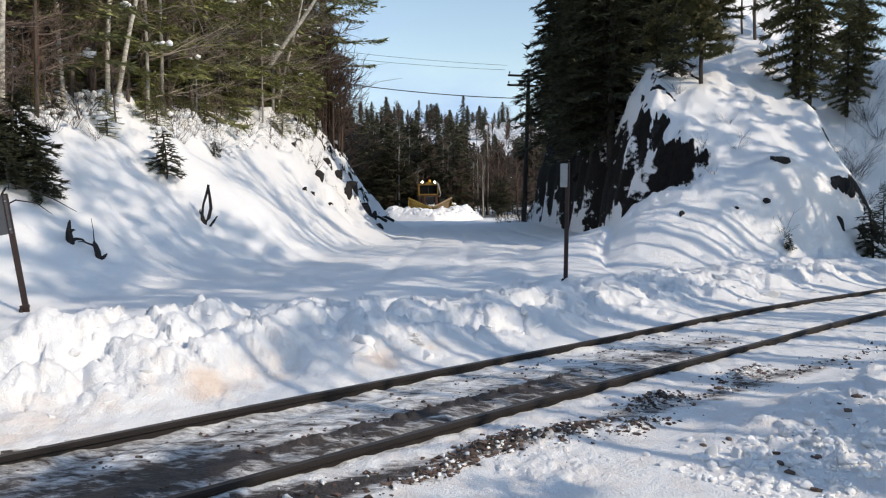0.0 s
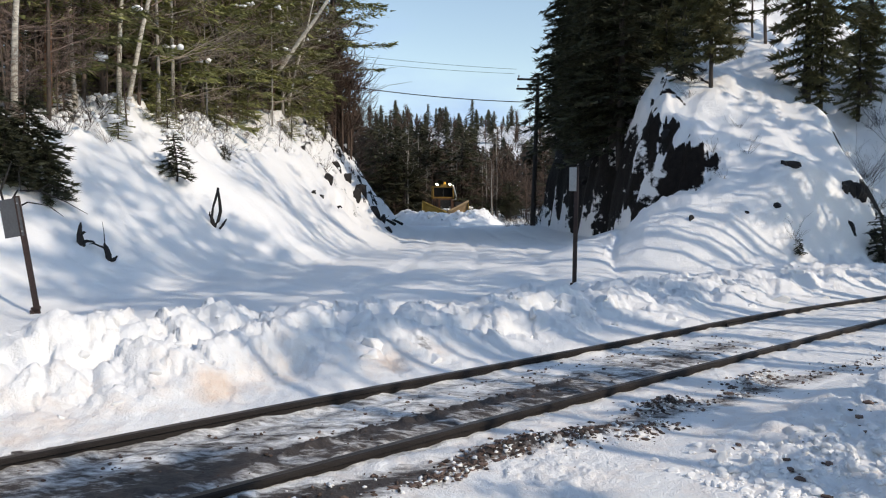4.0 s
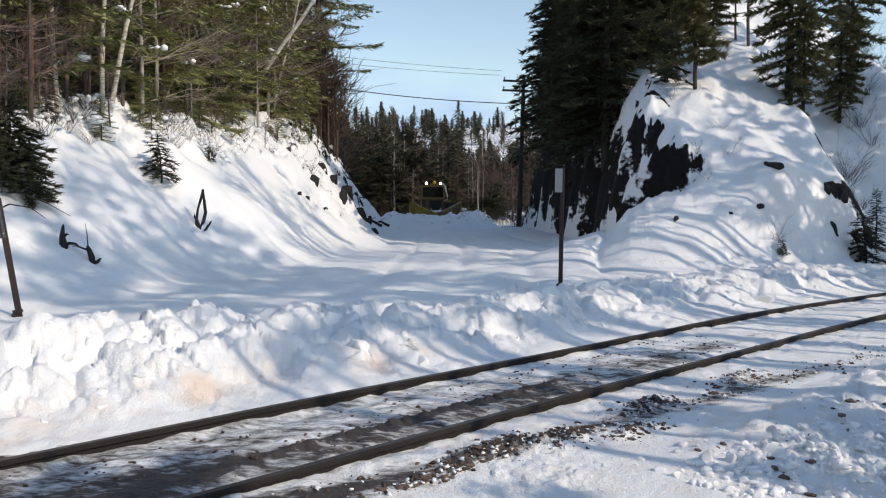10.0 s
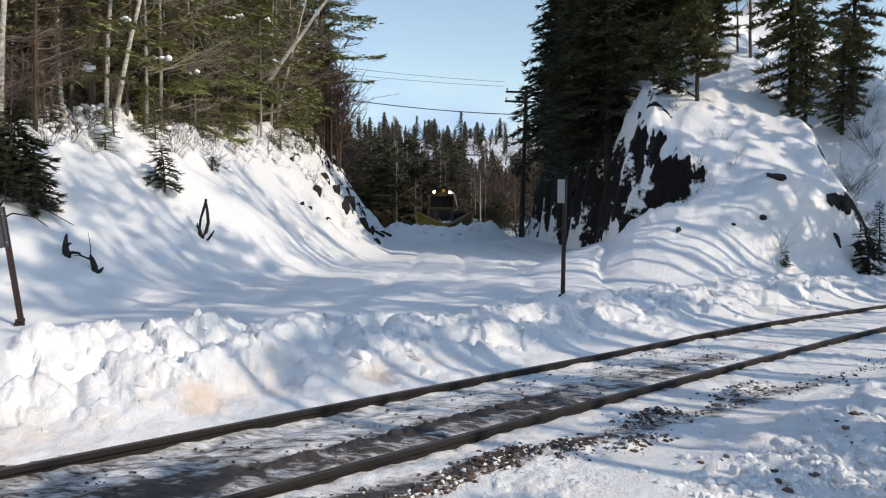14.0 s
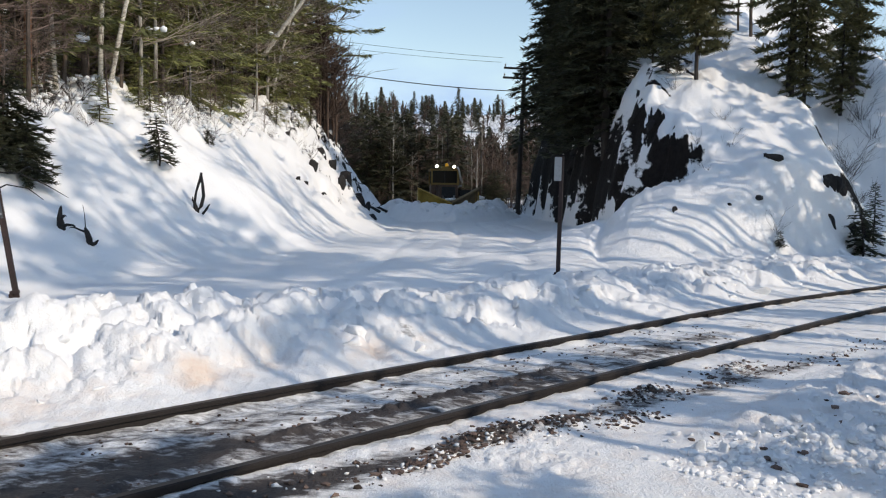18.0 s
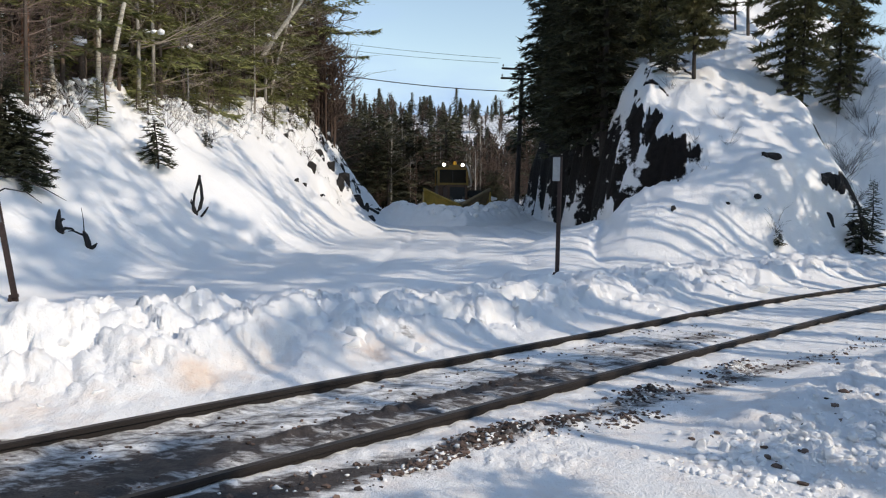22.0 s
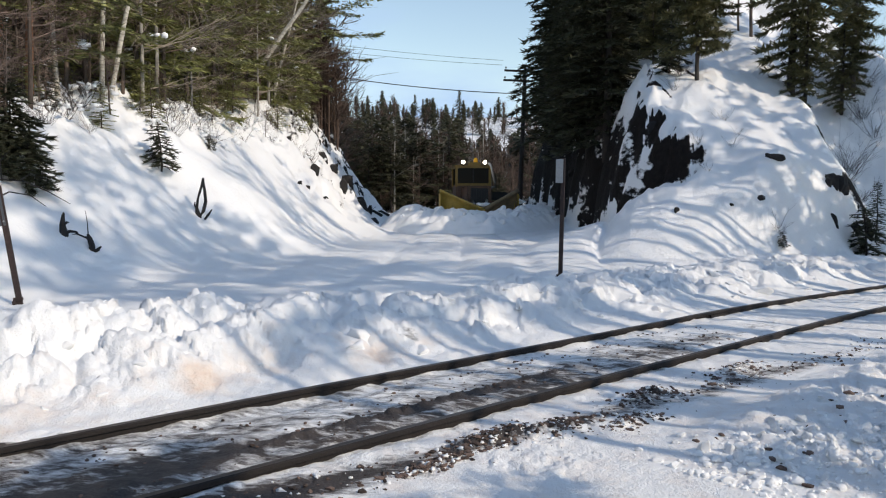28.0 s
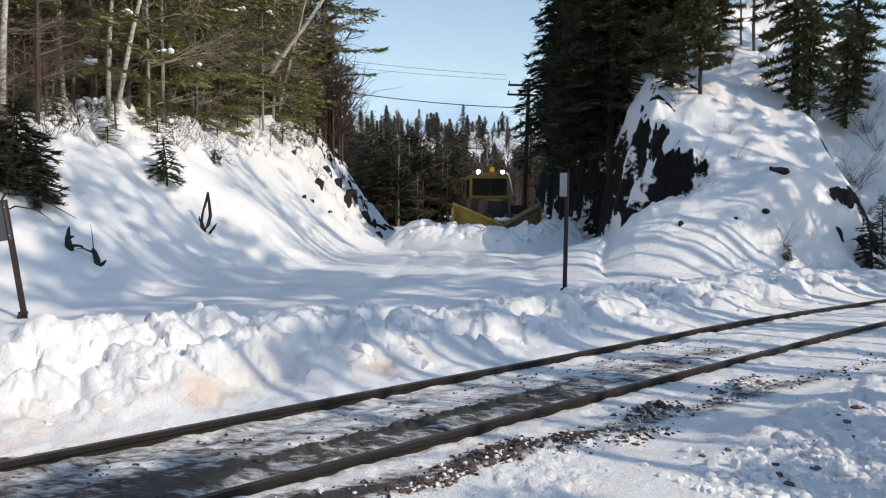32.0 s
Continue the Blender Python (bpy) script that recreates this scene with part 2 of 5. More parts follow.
def part(name, data, parent, label=""):
    """One mesh as a part under a thing or a part. data: a mesh, or a bmesh with its material as (bm, material)."""
    if isinstance(data, tuple):
        bm, mat = data
        me = bpy.data.meshes.new(name)
        bm.to_mesh(me)
        bm.free()
        me.materials.append(mat)
        data = me
    ob = new(name, data)
    ob.parent = parent
    if label:
        ob["label"] = label
    return ob


def box(x0, x1, y0, y1, z0, z1, bevel=0.02, taper=None):
    """A bevelled block as a bmesh; taper(v) may move its corners."""
    bm = bmesh.new()
    bmesh.ops.create_cube(bm, size=1)
    for v in bm.verts:
        v.co = Vector(((x0 + x1) / 2 + v.co.x * (x1 - x0), (y0 + y1) / 2 + v.co.y * (y1 - y0), (z0 + z1) / 2 + v.co.z * (z1 - z0)))
        if taper:
            v.co = Vector(taper(v.co))
    if bevel:
        bmesh.ops.bevel(bm, geom=bm.edges[:], offset=bevel, segments=2, affect="EDGES")
    return bm


def rod(points, radius, sides=10):
    s = Soup()
    points = np.asarray(points, float)
    s.tube(points, np.full(len(points), radius) if np.isscalar(radius) else radius, sides)
    return s


def joined(name, mat, *bms):
    out = bmesh.new()
    for b in bms:
        tmp = bpy.data.meshes.new("tmp")
        b.to_mesh(tmp)
        b.free()
        out.from_mesh(tmp)
        bpy.data.meshes.remove(tmp)
    return out, mat


RS = np.random.RandomState(7)
TABLE = RS.rand(256, 256)


def vnoise(x, y, seed=0):
    """Smooth value noise, 0 to 1."""
    x, y = np.asarray(x, float) + seed * 17.3, np.asarray(y, float) + seed * 9.1
    i, j = np.floor(x).astype(int), np.floor(y).astype(int)
    f, g = x - i, y - j
    f, g = f * f * (3 - 2 * f), g * g * (3 - 2 * g)
    a, b = TABLE[i & 255, j & 255], TABLE[(i + 1) & 255, j & 255]
    c, d = TABLE[i & 255, (j + 1) & 255], TABLE[(i + 1) & 255, (j + 1) & 255]
    return (a * (1 - f) + b * f) * (1 - g) + (c * (1 - f) + d * f) * g


def fbm(x, y, octaves=4, seed=0):
    return sum(vnoise(x * 2.03 ** k, y * 2.03 ** k, seed + k) * 0.5 ** k for k in range(octaves)) / (2 - 0.5 ** (octaves - 1))


def lumps(x, y, seed=0, jitter=0.9):
    """Rounded heaps: half-domes round scattered points, 0 to 1."""
    x, y = np.asarray(x, float), np.asarray(y, float)
    i, j = np.floor(x).astype(int), np.floor(y).astype(int)
    best = np.zeros_like(x)
    for di in (-1, 0, 1):
        for dj in (-1, 0, 1):
            a, b = (i + di + 31 * seed) & 255, (j + dj + 57 * seed) & 255
            px = i + di + 0.5 + (TABLE[a, b] - 0.5) * jitter
            py = j + dj + 0.5 + (TABLE[b, a] - 0.5) * jitter
            size = 0.55 + 0.45 * TABLE[(a + 91) & 255, b]
            d2 = ((x - px) ** 2 + (y - py) ** 2) / (0.75 * size) ** 2
            best = np.maximum(best, size * np.sqrt(np.maximum(0, 1 - d2)))
    return best


def facets(x, y, seed=0):
    """Broken blocks: every cell has its own height and tilt."""
    x, y = np.asarray(x, float), np.asarray(y, float)
    i, j = np.floor(x).astype(int), np.floor(y).astype(int)
    best, out = np.full_like(x, 9.0), np.zeros_like(x)
    for di in (-1, 0, 1):
        for dj in (-1, 0, 1):
            a, b = (i + di + 31 * seed) & 255, (j + dj + 57 * seed) & 255
            dx = x - (i + di + 0.5 + (TABLE[a, b] - 0.5) * 0.95)
            dy = y - (j + dj + 0.5 + (TABLE[b, a] - 0.5) * 0.95)
            d2 = dx * dx + dy * dy
            h = TABLE[(a + 77) & 255, b] + 0.9 * (TABLE[(a + 133) & 255, b] - 0.5) * dx + 0.9 * (TABLE[a, (b + 140) & 255] - 0.5) * dy - 0.35 * d2
            near = d2 < best
            best, out = np.where(near, d2, best), np.where(near, h, out)
    return out


def ease(a, b, x):
    t = np.clip((x - a) / (b - a), 0, 1)
    return t * t * (3 - 2 * t)


# ---- the lie of the land ----
TU, TN = np.array((0.760, 0.649)), np.array((-0.649, 0.760))   # along the railway, across it
NEAR_RAIL, FAR_RAIL = 3.985, 5.42


# heaps of mud and bark scraped off the crossing: along, across, half-lengths, height
MOUNDS = ((3.45, 3.50, 0.30, 0.10, 0.05), (4.05, 3.36, 0.34, 0.13, 0.065), (4.65, 3.12, 0.22, 0.07, 0.04), (5.35, 3.46, 0.28, 0.09, 0.06), (6.9, 3.42, 0.35, 0.10, 0.055), (2.9, 3.42, 0.3, 0.05, 0.02))


def along_across(x, y):
    s = TU[0] * x + TU[1] * y
    return s, TN[0] * x + TN[1] * y + 0.008 * np.maximum(0, s - 9) ** 2


def trail_level(y):
    return np.interp(y, (-20, 8, 15, 31, 62, 75, 90, 140, 230, 400, 900), (0.0, 0.30, 0.36, 0.45, 0.92, 1.4, 2.5, 7.5, 30, 35, 38))


def foot_left(y):
    return np.interp(y, (-40, 0, 8, 12, 19, 30, 45, 52, 70), (-12.5, -8.6, -5.9, -4.6, -2.9, -1.9, -2.4, -5.4, -16))


def land(x, y):
    """Height of the ground and the shares of rock, dirt (with some painted shade) and sand."""
    x, y = np.asarray(x, float), np.asarray(y, float)
    s, n = along_across(x, y)
    rolling = fbm(x * 0.35, y * 0.35, 3, 5) - 0.5
    # snow field and trail behind the berm
    field = trail_level(y) + 0.16 * rolling + 0.05 * (fbm(x * 1.1, y * 0.9, 2, 9) - 0.5)
    field = field + (0.14 * (fbm(x * 0.35 + 0.2 * y, y * 1.3, 3, 15) - 0.5) + 0.08 * (fbm(x * 0.5, y * 3.6, 3, 16) - 0.5)) * ease(9, 13, y) * (1 - ease(40, 50, y))
    ruts = sum(np.exp(-((x - c - 0.06 * (y - 12) - 0.9 * np.sin(y * 0.09)) / 0.22) ** 2) for c in (-2.4, -0.7, 0.9, 2.6))
    field = field - 0.06 * ruts * (0.5 + fbm(x * 0.5, y * 0.7, 2, 17)) * ease(12, 16, y) * (1 - ease(40, 48, y))
    # left bank
    inside = foot_left(y) - x + 1.0 * (fbm(y * 0.25, x * 0.25, 3, 3) - 0.5)
    top = np.interp(y, (-10, 4, 14, 24, 36, 46, 60), (2.0, 2.8, 3.8, 4.6, 6.2, 7.4, 5.5))
    u = np.clip(inside / 6.0, 0, 1.0)
    bank = top * (0.30 * u ** 2 + 0.70 * u * u * (3 - 2 * u)) + 0.20 * np.maximum(0, inside - 6.0)
    bank = np.minimum(bank, top + 3.0 + 0.03 * np.maximum(inside, 0))
    rough_l = ease(3.6, 5.4, inside) * (fbm(x * 1.2, y * 1.2, 4, 12) - 0.5 + 0.45 * (lumps(x * 1.6, y * 1.6, 13) - 0.5))
    bank = bank + 0.11 * ease(0.8, 2.5, inside) * (1 - ease(3.8, 5.2, inside)) * (fbm(y * 1.9 + 0.35 * x, x * 0.30, 3, 22) - 0.5)
    crumbly = ease(24, 31, y) * ease(1.2, 2.2, inside) * (1 - ease(5.0, 6.5, inside)) * (1 - ease(50, 55, y))
    bank = bank + 0.55 * crumbly * (facets(x * 0.9, y * 0.8 + 0.6 * bank, 23) - 0.5) + 0.30 * crumbly * (facets(x * 2.1, y * 1.6 + bank, 24) - 0.5)
    bank = bank + rough_l * 0.62 + 0.16 * ease(3.8, 4.8, inside) * (lumps(x * 2.6, y * 2.6, 25) - 0.4) + 0.10 * ease(0.5, 3, inside) * (fbm(x * 0.8, y * 0.8, 3, 21) - 0.5)
    # right hill: a nose that rises away from the camera, with a rock face along the trail
    rise = np.clip(0.62 * (y - 15.6 - 0.05 * (x - 8) ** 2), 0, None)
    rise = np.where(rise > 12, 12 + 4 * (1 - np.exp(-(rise - 12) / 4)), rise)
    edge = np.interp(y, (16, 20, 23, 30), (3.4, 4.3, 5.6, 6.0)) + 0.5 * (fbm(y * 0.45, 3.0 + 0 * y, 3, 30) - 0.5) * 2 + 0.25 * np.maximum(0, y - 54)
    face = np.clip((x - edge) / (0.5 + np.interp(y, (16, 18, 20, 22.5, 30), (1.6, 1.2, 0.75, 0.20, 0.17)) * rise), 0, 1.2)
    cut_face = face
    face = np.interp(face, (0, 0.10, 0.28, 0.6, 1.0, 1.2), (0, 0.26, 0.52, 0.80, 1.0, 1.1))
    ledge = (0.42 * (fbm(x * 0.8, y * 0.55, 4, 40) - 0.5) + 0.16 * (fbm(x * 2.2, y * 1.6, 4, 41) - 0.5)) * np.clip(rise, 0, 5) * (1 - ease(0.95, 1.2, face)) * ease(0, 0.12, face)
    ridge_r = 10.6 + 0.22 * (y - 17.6) + 0.5 * (fbm(y * 0.3, 2.0 + 0 * y, 2, 34) - 0.5)
    beyond = ease(0, 2.4, x - ridge_r)
    rise2 = np.clip(0.74 * (y - 21.8 - 0.08 * (x - 12)), 0, 16) + 0.25 * np.maximum(0, x - 15.5) * ease(16, 22, y)
    rise = rise * (1 - beyond) + np.minimum(rise2, rise + 2) * beyond
    hill = rise * np.clip(face, 0, 1) * (1 - 0.30 * ease(24, 32, y) * (1 - ease(8.5, 13.0, x))) + ledge
    hill = np.where(x > edge - 1.5, hill, 0) * (1 - ease(54, 64, y + 1.153 * (x + 1))  * ease(40, 50, y))
    skirt = 0.7 * ease(-2.6, 0.2, x - edge) * ease(15.5, 19.5, y) * (1 - 0.75 * ease(24, 30, y)) * (1 - ease(50, 60, y))
    knob = 0.75 * np.exp(-(((x - 9.2) / 1.0) ** 2 + ((y - 18.6) / 0.9) ** 2))
    hill = np.maximum(hill, 0) + knob * (1 - ease(0.6, 1.0, knob) * 0.15) + skirt * (1 - ease(0.0, 0.4, face))
    # broken rock step across the foot of the nose
    ax, ay = (x - 5.2) / 2.4, (y - 23.2) / -3.3
    run = np.clip((ax * 2.4 ** 2 + ay * 3.3 ** 2) / (2.4 ** 2 + 3.3 ** 2), -0.6, 1.6)
    front = -((x - 5.2) * 0.809 + (y - 23.2) * 0.588) + 0.7 * (fbm(x * 1.3, y * 1.3, 4, 33) - 0.5)
    window = ease(-0.25, 0.0, run) * (1 - ease(0.85, 1.1, run))
    hill = np.maximum(hill - 1.0 * window * ease(-0.15, 0.30, front) * (1 - ease(0.5, 2.4, front)), 0)
    step_rock = window * ease(-0.35, -0.05, front) * (1 - ease(0.25, 0.75, front))
    far = ease(75, 130, y) * 5.0 * (fbm(x * 0.012, y * 0.012, 3, 50) - 0.3)
    z = field + np.maximum(bank, 0) * (1 - ease(58, 74, y)) + hill + far
    behind = 1 - ease(8.4, 10.0, n)
    # berm thrown up by the railway plough
    crest = np.interp(s, (-12, -2, 4, 9, 14, 22), (0.62, 0.60, 0.42, 0.34, 0.34, 0.30)) * (0.75 + 0.5 * fbm(s * 0.55, n * 0.3, 3, 60))
    m = n + 0.35 * (fbm(s * 0.7, n * 0.7, 2, 61) - 0.5)
    shape = ease(5.62, 7.15, m) * (1 - 0.75 * ease(7.5, 9.0, m))
    broken = ease(5.75, 6.6, m) * (1 - ease(8.1, 9.3, m))
    ws, wn = s + 0.22 * (fbm(s * 1.8, n * 1.8, 3, 81) - 0.5), n + 0.22 * (fbm(s * 1.8, n * 1.8, 3, 82) - 0.5)
    chunk = 0.26 * lumps(ws * 1.4, wn * 1.6, 1) + 0.08 * lumps(ws * 3.3, wn * 3.3, 2) * (0.4 + fbm(s * 1.2, n * 1.2, 2, 83)) + 0.045 * lumps(ws * 7.5, wn * 7.5, 3) * ease(0.35, 0.6, fbm(s * 1.6, n * 1.6, 2, 84)) + 0.18 * (facets(ws * 1.7, wn * 1.9, 8) - 0.5) + 0.11 * (facets(ws * 2.9, wn * 3.4, 5) - 0.5) + 0.06 * (facets(ws * 6.2, wn * 6.2, 6) - 0.5) + 0.03 * (facets(ws * 13, wn * 13, 7) - 0.5) + 0.14 * (fbm(s * 2.2, n * 2.2, 4, 62) - 0.5) + 0.11 * (fbm(ws * 5.5, wn * 6.5, 3, 73) - 0.5) - 0.10
    bed = -0.068 + 0.05 * (fbm(s * 2.5, n * 2.5, 4, 63) - 0.5) + 0.03 * (fbm(s * 9, n * 9, 2, 64) - 0.5)
    bed = bed + 0.05 * ease(5.45, 5.75, n) - 0.03 * np.exp(-((n - 4.15) / 0.12) ** 2) - 0.03 * np.exp(-((n - 5.25) / 0.12) ** 2)
    road = -0.072 + 0.02 * (fbm(s * 1.2, n * 1.2, 3, 65) - 0.5) + 0.030 * facets(s * 11, n * 13, 6) * ease(0.50, 0.66, fbm(s * 0.8, n * 1.0, 3, 67)) + 0.03 * (fbm(s * 3.5, n * 0.7, 3, 68) - 0.5)
    clods = 0.13 * ease(0.0, 1.0, s - 4.2) * ease(1.0, 1.9, n) * (1 - ease(2.4, 2.9, n)) * (1 - ease(9, 13, s))
    road = road + clods * (0.3 + 0.4 * facets(s * 7.5 + fbm(s * 3, n * 3, 2, 85), n * 7.5, 7) + 0.5 * fbm(s * 4, n * 4, 4, 86))
    mounds = sum(h * np.exp(-(((s - a) / c) ** 2 + ((n - b) / d) ** 2)) for a, b, c, d, h in MOUNDS)
    road = road + mounds * (0.6 + 0.8 * facets(s * 14, n * 14, 9))
    bed = bed + 0.030 * np.exp(-((n - 4.52 - 0.04 * (s - 4) - 0.12 * (fbm(s * 2.5, n, 3, 69) - 0.5)) / 0.06) ** 2) * ease(1.5, 2.5, s) * (1 - ease(5.2, 6.4, s)) * (0.3 + 1.2 * facets(s * 16, n * 16, 10))
    level = np.where(n < 3.7, road, bed)
    berm = np.where(n < 5.6, level, level * (1 - shape) + crest * shape + chunk * broken * np.clip(crest * 1.7, 0.5, 1.1))
    w = ease(7.6, 9.4, n)
    z = berm * (1 - w) + z * w
    # what the ground is made of
    rock = np.stack([cut_face, step_rock], -1)
    dirt = np.full_like(x, -1.0)
    wander = (fbm(s * 1.3, n * 1.3, 3, 70) - 0.5)
    between = np.exp(-((n - 4.45 - 0.25 * wander) / 0.38) ** 2) * 0.25 + np.exp(-((n - 5.15) / 0.35) ** 2) * 0.08
    # the last term paints the shade at the track's left end as extra dirt
    dirt = np.where((n > 3.9) & (n < 5.6), 0.335 + 0.30 * (fbm(s * 0.9 + 0.5 * n, n * 2.6, 3, 71) - 0.5) + between * (1.0 - ease(6, 13, s)) - 0.14 * ease(5, 11, s) + 0.17 * (1 - ease(0.3, 3, s)), dirt)
    line = np.exp(-((n - (3.45 - 0.09 * (s - 4)) - 0.2 * wander) / 0.20) ** 2) * (1 - ease(7.5, 10, s))
    dirt = np.where(n <= 3.9, 0.14 + 0.40 * line + 0.26 * (1 - ease(1.6, 3.4, s)) * ease(2.6, 3.2, n), dirt)
    dirt = dirt + np.where(n <= 3.7, 4.2 * mounds, 0)
    dirt = dirt + np.where((n > 4.2) & (n < 4.9), 0.15 * np.exp(-((n - 4.52 - 0.04 * (s - 4)) / 0.07) ** 2) * (1 - ease(5.2, 6.4, s)), 0)
    sand = 0.22 * np.exp(-((n - 6.2) / 0.7) ** 2) * (1 - ease(5, 9, s)) + 0.26 * (n < 3.9) * (1 - ease(6, 10, s))
    for cs, cn, r, a in ((2.42, 5.98, 0.26, 0.70), (4.25, 5.95, 0.30, 0.60), (1.0, 5.9, 0.5, 0.30), (3.1, 6.1, 0.3, 0.3)):
        sand = sand + a * np.exp(-(((s - cs) / r) ** 2 + ((n - cn) / r / 0.7) ** 2))
    dirt = np.where(n > 5.6, 0.48 * np.exp(-(((s - 4.85) / 0.22) ** 2 + ((n - 6.2) / 0.18) ** 2)) + 0.34 * np.exp(-(((s - 2.6) / 0.22) ** 2 + ((n - 5.9) / 0.12) ** 2)), dirt)
    return z, rock, dirt, sand


def height(x, y):
    return float(land(np.array([x]), np.array([y]))[0][0])


def build_ground():
    fine = np.radians(np.arange(-36, 36.01, 0.155))
    coarse = np.radians(np.linspace(36, 324, 74)[1:-1])
    ang = np.concatenate([fine, coarse])
    r = [0.25]
    while r[-1] < 950:
        r.append(r[-1] * (1.12 if r[-1] < 2 else 1.0058 if 4.3 < r[-1] < 13 else 1.0105 if r[-1] < 62 else 1.045))
    r = np.array(r)
    x = np.sin(ang)[None] * r[:, None]
    y = np.cos(ang)[None] * r[:, None]
    z, rock, dirt, sand = land(x, y)
    # bare rock where it is too steep for snow to lie
    dr = np.gradient(z, axis=0) / np.gradient(r)[:, None]
    da = np.gradient(z, axis=1) / (np.abs(np.gradient(ang))[None] * r[:, None])
    steep = np.sqrt(dr ** 2 + da ** 2)
    cut_face, step_rock = rock[..., 0], rock[..., 1]
    wild = (ease(0.6, 1.6, x - 5.0) * ease(18.5, 21, y) + ease(27, 40, y) * (x < -3)) * (y < 75)
    patch = 0.92 + 0.8 * (fbm(x * 0.55, y * 0.4 + z * 0.5, 3, 90) - 0.35)
    rock = np.where(wild > 0, ease(1.1, 2.0, steep) * 0.64 * patch * np.clip(wild, 0, 1), 0)
    cut = ease(5.7, 6.3, x) * (1 - ease(9.0, 11.0, x)) * ease(25, 30, y) * (1 - ease(48, 54, y))
    rock = np.maximum(rock, cut * (0.57 + 0.30 * (fbm(x * 0.9, y * 0.7 + z, 3, 93) - 0.5) + 0.10 * ease(0.7, 1.4, steep)))
    rock = rock - 0.12 * ease(4.5, 8, z) * (x > 0)
    torn = cut_face + 0.5 * (fbm(x * 0.9, y * 0.7 + z * 0.8, 4, 95) - 0.5)
    band = ease(0.01, 0.05, cut_face) * (1 - ease(0.30, 0.50, torn)) * ease(20.5, 23, y) * (1 - ease(30, 34, y))
    rock = np.maximum(rock, band * (0.545 + 0.6 * (fbm(x * 0.7 + 0.5 * z, y * 0.5, 3, 92) - 0.5)))
    crack = np.exp(-((fbm(x * 0.8 + 0.5 * z, y * 0.8, 3, 96) - 0.5) / 0.025) ** 2) * ease(0.1, 0.2, cut_face) * (1 - ease(0.75, 1.0, cut_face)) * ease(21, 24, y) * (1 - ease(34, 40, y))
    rock = np.maximum(rock, 0.58 * crack)
    past = x - 6.3 - 0.12 * (y - 22)
    seam = np.exp(-((fbm(past * 0.55 + 0.25 * z, z * 0.35, 3, 99) - 0.5) / 0.035) ** 2) * ease(0.2, 0.8, past) * (1 - ease(2.2, 3.2, past)) * ease(21.5, 23.5, y) * (1 - ease(31, 35, y))
    rock = np.maximum(rock, 0.60 * seam)
    rock = np.maximum(rock, step_rock * (0.545 + 0.9 * (fbm(x * 1.7, y * 1.7, 3, 97) - 0.5)))
    plate = ease(2.2, 3.4, z) * ease(0.40, 0.50, fbm(x * 0.6 + z * 0.45, y * 0.3 - z * 0.25, 3, 91)) * ease(6.5, 7.1, x) * ease(20, 22, y) * (1 - ease(33, 38, y))
    rock = rock * (1 - 0.45 * plate)
    end = (0.82 * ease(27, 31, y) + 0.18 * ease(36, 40, y)) * (1 - ease(47, 51, y)) * ease(1.2, 2.2, foot_left(y) - x) * (1 - ease(5.0, 6.6, foot_left(y) - x))
    rock = np.maximum(rock, end * (0.40 + 0.45 * (fbm(x * 0.9, y * 0.6 + z, 3, 94) - 0.5) + 0.13 * ease(1.2, 2.2, steep)))
    crags = ease(110, 135, y) * (0.50 + 0.35 * (fbm(x * 0.12, y * 0.05, 3, 98) - 0.5))
    rock = np.maximum(rock, crags)
    na, nr = len(ang), len(r)
    v = np.concatenate([np.stack([x, y, z], 2).reshape(-1, 3), [[0, 0, float(z[0].mean())]]])
    i, j = np.meshgrid(np.arange(nr - 1), np.arange(na), indexing="ij")
    j2 = (j + 1) % na
    q = np.stack([i * na + j, (i + 1) * na + j, (i + 1) * na + j2, i * na + j2], 2).reshape(-1, 4)[:, ::-1]
    k = np.arange(na)
    t = np.stack([np.full(na, nr * na), k, (k + 1) % na], 1)[:, ::-1]
    me = mesh_from("ground", v, [q, t], [M_GROUND])
    for name, values in (("rock", rock), ("dirt", dirt), ("sand", sand)):
        at = me.attributes.new(name, "FLOAT", "POINT")
        at.data.foreach_set("value", np.append(values.ravel(), 0).astype(np.float32))
    return tagged(new("ground", me), "deep snow with a dirty strip along the rails, darkened for shade at its left end, and bare rock on the cut", "ground", kind="structure")


ground = build_ground()


# ---- railway ----
def track_point(s, n):
    """Plan position from the distance along the railway and across it."""
    p = TU * s + TN * (n - 0.008 * max(0, s - 9) ** 2)
    return p[0], p[1]


